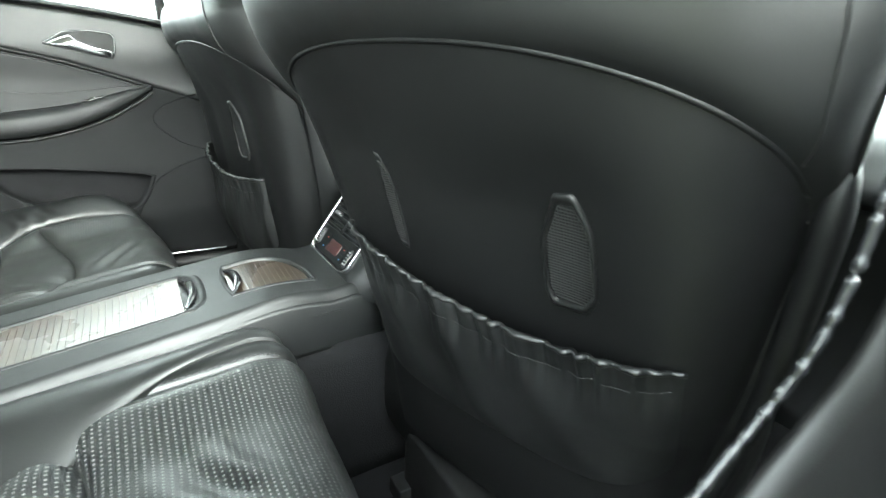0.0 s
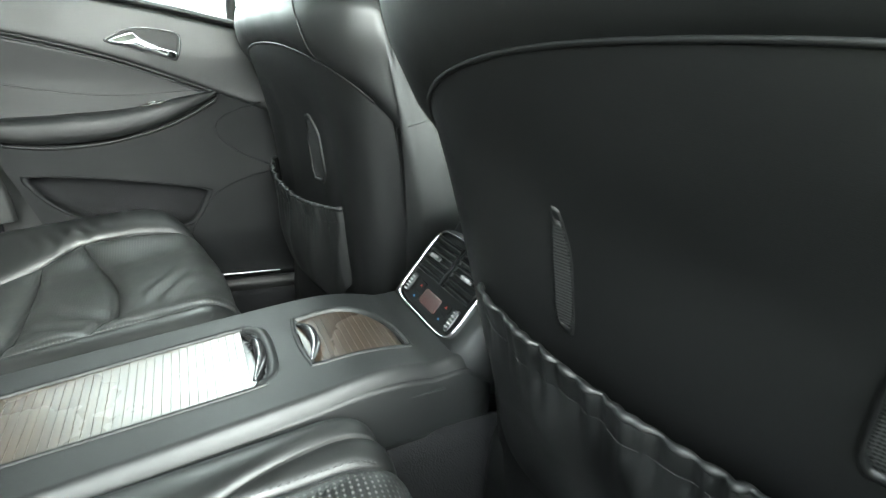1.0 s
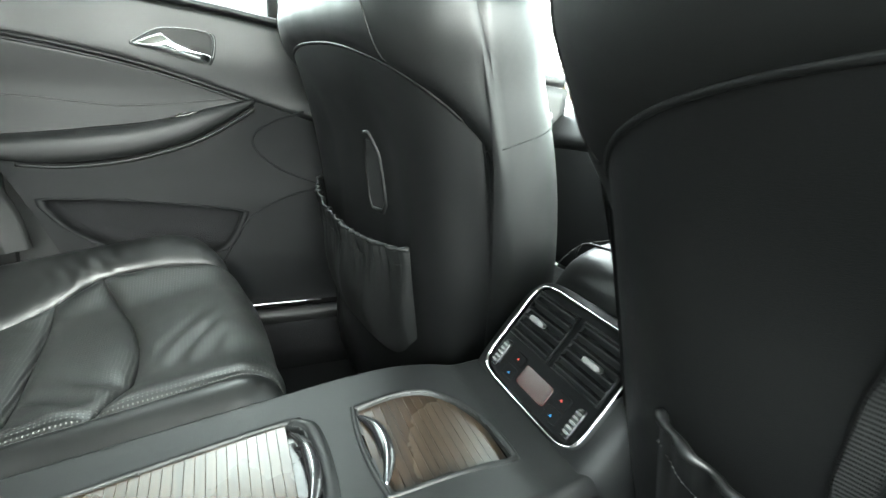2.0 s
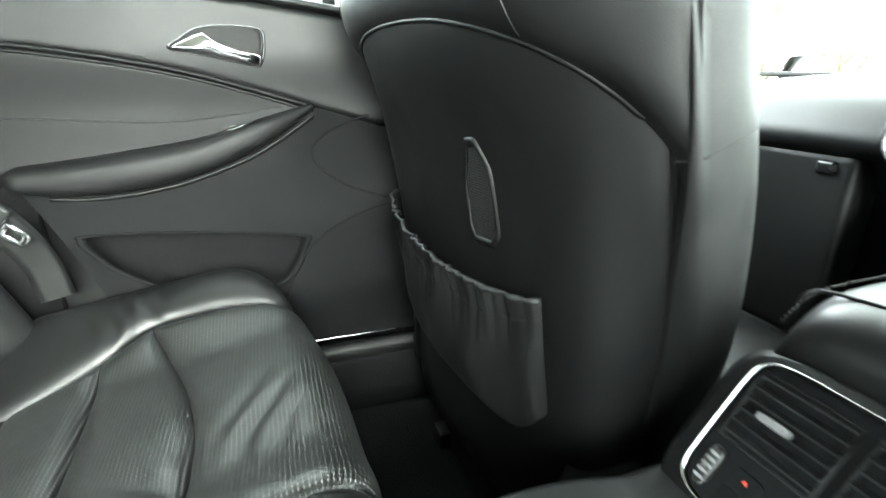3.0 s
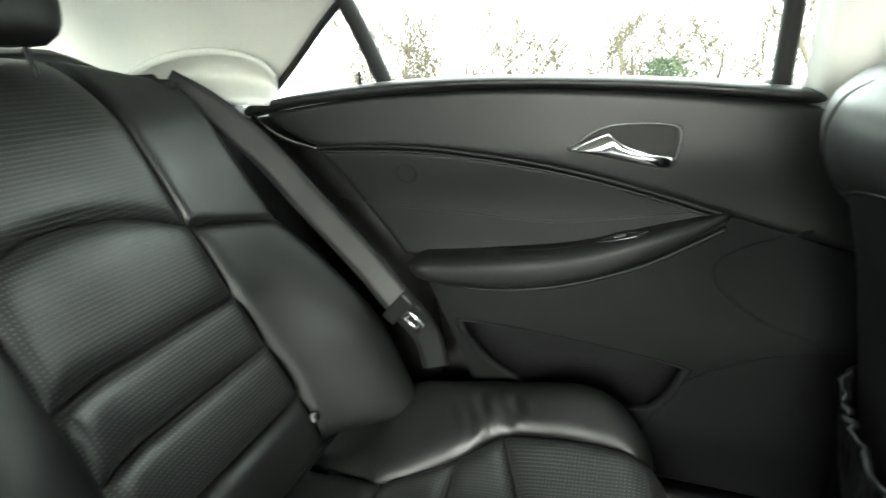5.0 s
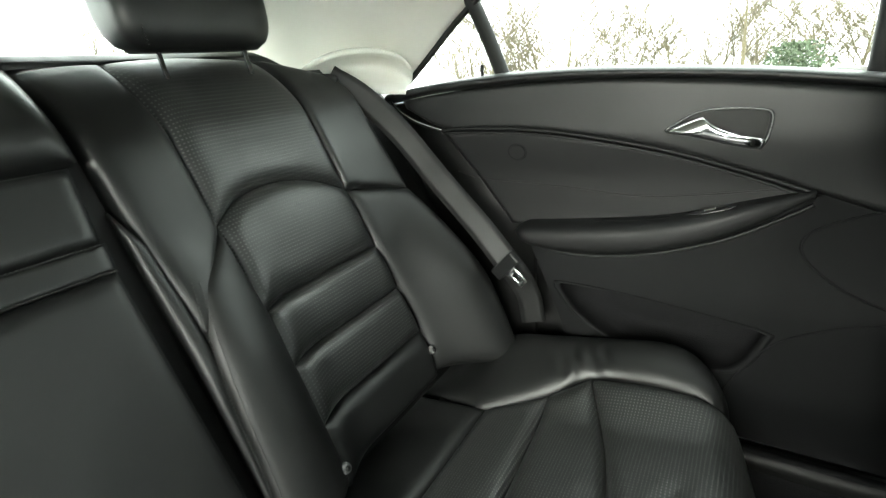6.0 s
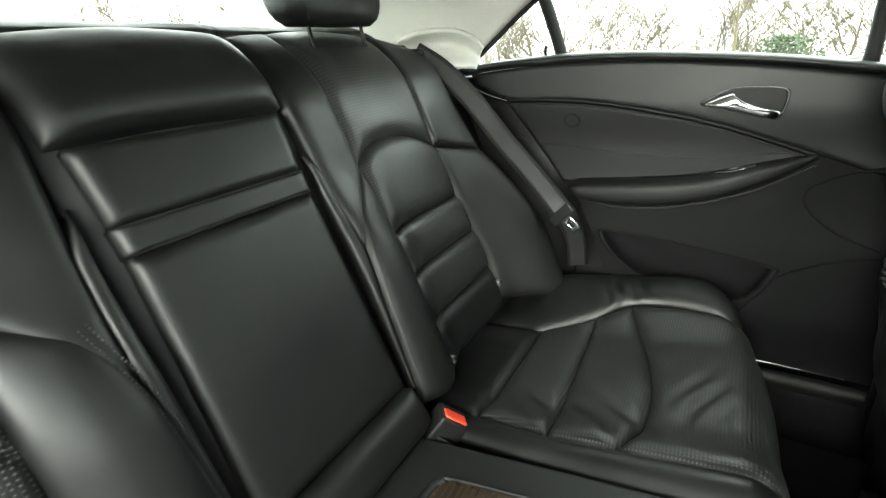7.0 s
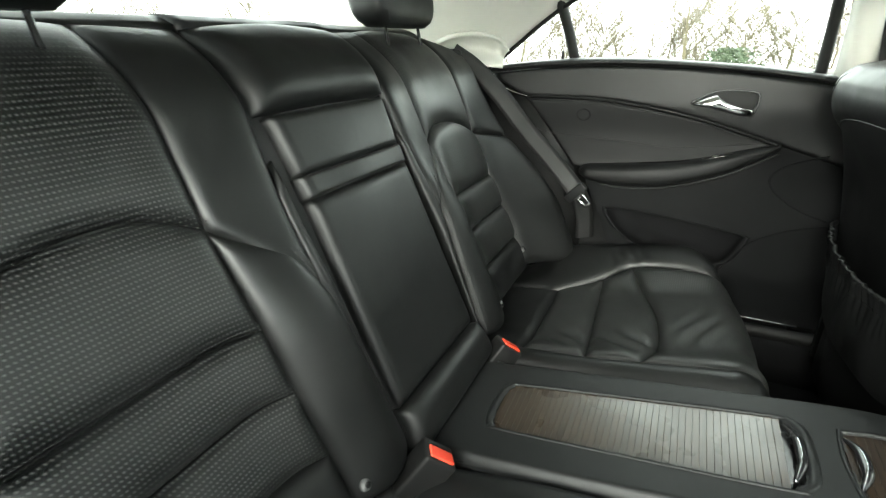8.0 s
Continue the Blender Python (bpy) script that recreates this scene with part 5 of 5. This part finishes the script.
# ---------------------------------------------------------------- front of the cabin
def dashboard():
    d = thing("dashboard", "black dashboard with glovebox, air vents and silver-edged centre stack", "dashboard")

    def top(u, v):
        y = -0.72 + 1.44 * u
        x = 1.23 + 0.35 * v
        return Vector((x, y, 0.642 + 0.035 * math.sin(math.pi * 0.5 * v) - 0.03 * (2 * u - 1) ** 4))
    slab("top_pad", top, 40, 12, PLASTIC, d, "smooth black dashboard top", thick=-0.02)

    def face(u, v):
        y = -0.72 + 1.44 * u
        return Vector((1.235 - 0.085 * v ** 0.8 + 0.03 * step(0.8, 1.0, v), y, 0.648 - 0.085 * v ** 1.4 - 0.03 * (2 * u - 1) ** 4))
    slab("upper_face", face, 40, 10, PLASTIC, d, "satin black trim band", thick=0.01)

    def low(u, v):
        y = -0.72 + 1.44 * u
        return Vector((1.19 + 0.10 * math.sin(math.pi * v * 0.7) + 0.06 * v, y, 0.575 - 0.42 * v))
    slab("lower_face", low, 40, 12, PLASTIC, d, "matt black lower dashboard", thick=0.01)
    box("glovebox", (1.178, 0.28, 0.29), (1.24, 0.68, 0.565), PLASTIC, d, "black glovebox lid", bevel=0.012)
    lock = box("glovebox_catch", (1.172, 0.302, 0.535), (1.186, 0.330, 0.555), GLOSS, d, "glossy glovebox catch", bevel=0.006)
    # centre stack with keys, screen and silver edge
    m = Matrix.Translation((1.15, -0.04, 0.455)) @ Matrix.Rotation(radians(20), 4, "Y")
    st = box("centre_panel", (-0.02, -0.160, -0.24), (0.06, 0.160, 0.15), GLOSS, d, "dark centre panel", bevel=0.012, m=m)
    box("screen", (-0.026, -0.062, 0.015), (-0.018, 0.062, 0.100), SCREEN, st, "dark display", bevel=0.003, m=m)
    for s in (-1, 1):
        tube("silver_edge", [m @ Vector((-0.022, s * 0.162, -0.25)), m @ Vector((-0.026, s * 0.164, -0.05)), m @ Vector((-0.020, s * 0.160, 0.14))], 0.007, GREY, st, "satin silver edge strip")
        for k in range(4):
            for q in (0.085, 0.118):
                box("panel_key", (-0.025, -0.013, -0.007), (-0.018, 0.013, 0.007), GREY, st, m=m @ Matrix.Translation((0, s * q, 0.105 - 0.019 * k)), bevel=0.002)
        bm = bmesh.new()
        bmesh.ops.create_cone(bm, cap_ends=True, segments=28, radius1=0.016, radius2=0.014, depth=0.016, matrix=m @ pose(-0.028, s * 0.10, 0.012, 0, 90, 0))
        part("knob", bm, CHROME, st, "chrome-ringed rotary knob")
    for k in range(4):
        box("switch_row", (-0.026, -0.030, -0.011), (-0.017, 0.030, 0.011), GREY, st, m=m @ Matrix.Translation((0, 0.10 - 0.066 * k, -0.045)), bevel=0.003)
    for y in (0.645, 0.20):
        bm = bmesh.new()
        bmesh.ops.create_cone(bm, cap_ends=True, segments=32, radius1=0.042, radius2=0.040, depth=0.02, matrix=pose(1.155, y, 0.600, 0, 90, 0))
        v = part("air_vent", bm, GLOSS, d, "round air vent with chrome ring")
        frame_ring("vent_ring", rounded(y, 0.600, 0.043, 0.043, 2, 32), rounded(y, 0.600, 0.037, 0.037, 2, 32), 0.006, 0.0, CHROME, v, to3=lambda a, b, q: Vector((1.145 - q, a, b)))
        for k in range(5):
            box("vent_slat", (1.140, y - 0.034, 0.578 + 0.011 * k), (1.148, y + 0.034, 0.582 + 0.011 * k), PLASTIC, v, bevel=0.001)
    return d


dashboard()


def gear_console():
    g = thing("gear_console", "wood and silver gear console with a chrome gear lever", "gear console")
    box("tunnel", (0.95, -0.12, 0.03), (1.16, 0.12, 0.36), PLASTIC, g, bevel=0.02)
    box("wood_panel", (0.99, -0.085, 0.355), (1.09, 0.085, 0.368), WOOD, g, "dark wood panel", bevel=0.004)
    tube("lever_stem", [(1.035, 0.0, 0.36), (1.035, 0.0, 0.40), (1.037, 0.0, 0.44)], 0.009, CHROME, g, "chrome lever stem")
    rings = [[Vector((1.038 + a, b, 0.435 + 0.055 * k / 6)) for a, b in rounded(0, 0, 0.018 * r, 0.022 * r, 3, 24)] for k, r in enumerate((0.6, 0.9, 1.0, 1.05, 1.05, 0.95, 0.6))]
    loft("lever_knob", rings, CHROME, g, "rounded lever knob")
    for s in (-1, 1):
        tube("bright_rail", [(0.985, s * 0.100, 0.372), (1.03, s * 0.101, 0.374), (1.08, s * 0.103, 0.378)], 0.006, CHROME, g, "bright chrome rail")
    return g


gear_console()


def front_door_left():
    d = thing("front_door", "black front door panel with chrome handle and seat switches", "car door")

    def f(u, v):
        x = 0.70 + 0.52 * u
        z = 0.12 + (0.60 - 0.04 * u) * v
        return Vector((x, 0.70 - 0.03 * u + 0.012 * step(0.6, 0.5, v), z))
    slab("panel", f, 30, 24, PLASTIC, d, thick=-0.03)
    rings = []
    for k in range(20):
        x = 0.70 + 0.52 * k / 19
        rings.append([Vector((x, 0.715 - 0.03 * k / 19 + q, 0.735 - 0.04 * k / 19 + z)) for q, z in rounded(0, 0, 0.03, 0.014, 2.6, 20)])
    loft("window_sill", rings, PLASTIC, d)
    rings = []
    for k in range(20):
        u = k / 19
        rings.append([Vector((0.72 + 0.55 * u, 0.68 + q, 0.46 + 0.10 * u ** 2 + z)) for q, z in rounded(0, 0, 0.04 * (1 - u ** 4) + 0.005, 0.022, 3, 20)])
    loft("armrest", rings, LEATHER, d)
    box("seat_switch_panel", (1.03, 0.672, 0.625), (1.12, 0.690, 0.680), GLOSS, d, "silver seat switches", bevel=0.004)
    for k, (x, z, r) in enumerate(((1.05, 0.655, 0.012), (1.09, 0.664, 0.016), (1.09, 0.638, 0.009))):
        box("switch", (x - r, 0.662, z - r * 0.6), (x + r, 0.675, z + r * 0.6), GREY, d, bevel=0.004)
    slab("outer_skin", lambda u, v: Vector((0.70 + 0.98 * u, 0.80 + 0.04 * math.sin(math.pi * v), -0.10 + (0.82 - 0.10 * u) * v)), 12, 12, PAINT, d, "white painted outer door skin", thick=-0.004)
    return d


left_front = front_door_left()
mirrored(left_front, 0.10, -0.09)


def mirror_left():
    m = thing("door_mirror", "black-framed white door mirror outside the front window", "door mirror")
    rings = []
    for k, (x, r) in enumerate(((1.22, 0.35), (1.20, 0.8), (1.16, 1.0), (1.125, 1.0), (1.115, 0.95))):
        rings.append([Vector((x, 0.93 + a, 0.758 + b)) for a, b in rounded(0, 0, 0.095 * r, 0.05 * r, 3.2, 36)])
    loft("housing", rings, RUBBER, m, "black mirror housing")
    plate("mirror_glass", rounded(0.93, 0.758, 0.082, 0.041, 3.2, 36), 0.003, 0.0, MIRROR, m, "bright mirror glass", to3=lambda a, b, d: Vector((1.1135 - d, a, b)))
    tube("arm", [(1.18, 0.80, 0.715), (1.18, 0.83, 0.73), (1.17, 0.88, 0.74)], 0.018, RUBBER, m, steps=8)
    return m


MIRROR = material("mirror_silver", (0.9, 0.9, 0.9), 0.02, 1.0)
mirror_left()

# windscreen, its posts, the raised bonnet
glass("window_3", lambda u, v: Vector((1.60 - 0.48 * v, -0.66 + 1.32 * u - (2 * u - 1) * 0.12 * v, 0.655 + 0.41 * v)), "clear windscreen glass")
for s in (-1, 1):
    post = thing("screen_pillar", "pale grey windscreen pillar trim", "pillar")
    tube("trim", [(1.66, s * 0.90, 0.66), (1.48, s * 0.82, 0.86), (1.22, s * 0.68, 1.0), (1.0, s * 0.58, 1.06), (0.6, s * 0.60, 1.055)], 0.03, LINER, post, steps=30, sides=12)


def bonnet():
    b = thing("bonnet", "white raised bonnet with a dark slatted grille at its rear edge", "car bonnet")
    o, up = Vector((1.62, 0, 0.688)), Vector((0.86, 0, 0.50))
    slab("panel", lambda u, v: o + up * (1.0 * v) + Vector((0, (2 * u - 1) * (0.98 - 0.1 * v), 0.03 * math.sin(math.pi * u))), 24, 12, PAINT, b, "white painted bonnet", thick=0.01)
    for s in (-1, 1):
        for k in range(4):
            c = o + up * (0.15 + 0.014 * k)
            tube("grille_slat", [c + Vector((-0.012, s * 0.42, 0.012)), c + Vector((-0.012, s * 0.58, 0.010)), c + Vector((-0.012, s * 0.76, 0.008))], 0.006, RUBBER, b, steps=10)
        tube("hinge", [(1.68, s * 0.80, 0.62), (1.70, s * 0.80, 0.68), (1.78, s * 0.80, 0.755)], 0.012, RUBBER, b, steps=10)
    return b


bonnet()
cowl = thing("wiper_cowl", "black scuttle panel with two wipers below the windscreen", "wiper panel")
slab("panel", lambda u, v: Vector((1.58 + 0.10 * u, -0.74 + 1.48 * v, 0.60 + 0.03 * math.sin(math.pi * u))), 6, 12, RUBBER, cowl, thick=-0.02)
for y in (-0.1, 0.5):
    tube("wiper", [(1.62, y - 0.2, 0.655), (1.61, y, 0.66), (1.60, y + 0.3, 0.662)], 0.006, RUBBER, cowl, steps=14)

# bodywork round the cabin
body = thing("car_body", "white car bodywork round the cabin", "car body")
for s in (-1, 1):
    slab("front_wing", lambda u, v, s=s: Vector((1.68 + 1.3 * u, s * (0.82 - 0.12 * u * u), -0.1 + 0.72 * v)), 12, 8, PAINT, body, thick=0.01 * s)
    slab("rear_wing", lambda u, v, s=s: Vector((-1.6 + 1.3 * u, s * (0.74 + 0.09 * math.sin(math.pi * 0.5 * u)), -0.1 + 0.86 * v)), 12, 8, PAINT, body, thick=0.01 * s)
    slab("roof_rail", lambda u, v, s=s: win_edge(u).lerp(rear_edge(u), v) + Vector((0, 0.025, 0.03)) if s > 0 else Vector((win_edge(u).lerp(rear_edge(u), v).x, -win_edge(u).lerp(rear_edge(u), v).y - 0.025, win_edge(u).lerp(rear_edge(u), v).z + 0.03)), 30, 10, PAINT, body, thick=0.004 * s)
    slab("sill_beam", lambda u, v, s=s: Vector((-0.3 + 2.0 * u, s * (0.72 + 0.14 * v), 0.155 - 0.14 * v * v)), 20, 8, RUBBER, body, thick=0.03 * s)
    slab("sill_side", lambda u, v, s=s: Vector((-0.3 + 2.0 * u, s * 0.72, 0.0 + 0.155 * v)), 8, 4, CARPET, body, thick=0.02 * s)
    slab("sill_plate", lambda u, v, s=s: Vector((0.05 + 0.62 * u, s * (0.752 + 0.010 * v), 0.160)), 20, 4, STEEL, body, "bright metal sill plate", thick=0.003 * s)
slab("boot_lid", lambda u, v: Vector((-1.65 + 0.85 * u, -0.70 + 1.4 * v, 0.74 + 0.03 * u)), 10, 10, PAINT, body, thick=-0.01)
slab("bulkhead", lambda u, v: Vector((-0.30 + 0.02 * v, -0.72 + 1.44 * u, 0.0 + 0.80 * v)), 6, 6, RUBBER, body, thick=0.01)
slab("firewall", lambda u, v: Vector((1.78, -0.74 + 1.48 * u, -0.05 + 0.66 * v)), 6, 6, RUBBER, body, thick=0.02)
slab("underbody", lambda u, v: Vector((-1.6 + 4.5 * u, -0.74 + 1.48 * v, -0.06)), 4, 4, RUBBER, body, thick=0.03)


# ---------------------------------------------------------------- open right rear door
def open_door():
    d = thing("open_rear_door", "open rear car door, black inside with a rubber seal and bright trim", "car door")
    m = pose(0.80, -0.90, 0, 0, 0, 15)
    box("panel", (-0.86, -0.03, 0.05), (0.0, 0.06, 0.72), PLASTIC, d, "black inner door panel", bevel=0.02, m=m)
    box("skin", (-0.88, -0.06, -0.08), (0.0, -0.035, 0.76), PAINT, d, "white painted outer skin", bevel=0.01, m=m)
    tube("seal", [m @ Vector(p) for p in ((0.0, 0.065, 0.74), (-0.01, 0.065, 0.5), (-0.02, 0.065, 0.2), (-0.10, 0.065, 0.06), (-0.5, 0.065, 0.06))], 0.011, RUBBER, d, "black rubber door seal", steps=40)
    tube("bright_strip", [m @ Vector(p) for p in ((0.004, 0.03, 0.72), (0.0, 0.03, 0.5), (-0.01, 0.03, 0.2), (-0.06, 0.03, 0.08))], 0.006, CHROME, d, "bright trim strip", steps=30)
    return d


open_door()


# ---------------------------------------------------------------- trees and scrub outside
def bare_tree(x, y, h, seed):
    rnd = random.Random(seed)
    t = thing("bare_tree", "bare winter tree with thin twigs beyond the grass", "tree", "bare trees")
    verts, faces = [], []

    def limb(p, d, length, r, depth):
        segs = 3 if depth else 5
        pts, q = [p.copy()], p.copy()
        dd = d.copy()
        for k in range(segs):
            dd = (dd + Vector((rnd.uniform(-0.2, 0.2), rnd.uniform(-0.2, 0.2), rnd.uniform(-0.05, 0.16)))).normalized()
            q = q + dd * (length / segs)
            pts.append(q.copy())
        n = 5 if depth < 2 else 3
        base = len(verts)
        for k, pp in enumerate(pts):
            rr = max(r * (1 - 0.75 * k / segs), 0.017)
            s = dd.cross(Vector((0.2, 0.9, 0.3))).normalized()
            w = s.cross(dd)
            for c in range(n):
                a = 2 * math.pi * c / n
                verts.append(pp + (s * math.cos(a) + w * math.sin(a)) * rr)
        for k in range(segs):
            for c in range(n):
                c2 = (c + 1) % n
                faces.append((base + k * n + c, base + k * n + c2, base + k * n + n + c2, base + k * n + n + c))
        if depth < 3:
            for k in range(1, len(pts)):
                for _ in range(2):
                    a = rnd.uniform(0, 6.28)
                    e = (dd * rnd.uniform(0.5, 1.0) + Vector((math.cos(a), math.sin(a), rnd.uniform(-0.1, 0.5))) * 0.8).normalized()
                    limb(pts[k], e, length * rnd.uniform(0.35, 0.6), r * (1 - 0.7 * k / segs) * 0.5, depth + 1)
    limb(Vector((x, y, rise(x, y))), Vector((0, 0, 1)), h * 0.62, h * 0.018, 0)
    half = int(len(faces) * 0.02)
    make("trunk", verts, faces, BARK, t)
    return t


def scrub(x, y, w, h, seed, mat, name, label, cat, n=2600, conical=False):
    rnd = random.Random(seed)
    t = thing(name, label, cat)
    verts, faces = [], []
    for _ in range(n):
        a, r, z = rnd.uniform(0, 6.28), math.sqrt(rnd.random()), rnd.random()
        k = (1 - z * 0.85) if conical else math.sqrt(max(0, 1 - (z - 0.3) ** 2 * 1.6))
        k *= 0.8 + 0.25 * math.sin(5 * a + 9 * z)
        p = Vector((x + math.cos(a) * r * w * k, y + math.sin(a) * r * w * k, rise(x, y) + z * h))
        s = rnd.uniform(0.5, 1.0) * (0.05 if mat is LEAF else 0.035) * h
        d = Vector((rnd.uniform(-1, 1), rnd.uniform(-1, 1), rnd.uniform(-0.3, 1))).normalized()
        e = d.cross(Vector((rnd.uniform(-1, 1), rnd.uniform(-1, 1), 0.3))).normalized()
        b = len(verts)
        wd = 0.35 if mat is LEAF else 0.05
        verts += [p, p + d * s * 0.5 + e * s * wd, p + d * s, p + d * s * 0.5 - e * s * wd]
        faces.append((b, b + 1, b + 2, b + 3))
    make("crown", verts, faces, mat, t, smooth=False)
    tube("stem", [(x, y, rise(x, y)), (x, y, rise(x, y) + h * 0.3), (x, y, rise(x, y) + h * 0.7)], lambda u: 0.03 * h * (1 - 0.9 * u), BARK, t, steps=8)
    return t


def afar(az, r):
    return 0.4 + r * math.cos(radians(az)), -0.3 + r * math.sin(radians(az))


scrub(*afar(87.0, 22), 1.45, 3.1, 3, LEAF, "evergreen_bush", "dense green evergreen bush among bare trees", "bush", 5000)
for k, (az, r, h) in enumerate(((117, 24, 3.9), (113, 26, 4.2), (110, 25, 4.6), (107.5, 25, 4.2), (101.4, 27, 3.9), (96.5, 26, 3.4), (91, 24, 4.6), (84, 25, 3.8), (149, 24, 3.8), (146, 26, 3.6), (136, 25, 5.0), (152, 25, 3.8), (164, 26, 3.9), (172, 25, 3.7), (74, 23, 5.4), (70, 22, 5.2), (65, 20, 5.4), (58, 21, 5.6), (50, 20, 5.6), (46, 22, 5.4), (40, 20, 5.2), (34, 21, 5.0))):
    bare_tree(*afar(az, r), h * 1.75, 11 + k)
for k, (az, r, h) in enumerate(((119, 30, 4.4), (115, 29, 4.0), (111.5, 31, 4.6), (105, 30, 4.2), (103, 29, 3.6), (99, 31, 4.4), (94, 30, 4.2), (92.5, 29, 3.6), (88.5, 30, 4.4), (85.5, 31, 4.0), (82, 30, 4.6), (79, 29, 4.2), (141, 30, 4.2), (157, 30, 4.2))):
    bare_tree(*afar(az, r), h * 1.7, 71 + k)
for k, (az, r, w, h) in enumerate(((84, 22, 0.9, 2.3), (90.5, 24, 0.9, 2.5), (97, 24, 0.9, 2.2), (103, 23, 0.9, 2.2), (110.5, 24, 1.3, 2.9), (116, 23, 1.0, 2.5), (147, 24, 1.8, 2.7), (152, 25, 1.8, 2.6), (68, 17, 2.4, 4.2), (62, 16, 2.4, 4.4), (55, 17, 2.6, 4.4), (49, 16, 2.6, 4.2), (43, 16, 2.6, 4.0), (37, 16, 2.6, 3.8), (31, 17, 2.6, 3.8))):
    scrub(*afar(az, r), w, h, 40 + k, SCRUB, "dry_scrub", "pale dry winter scrub", "shrub", 1500)
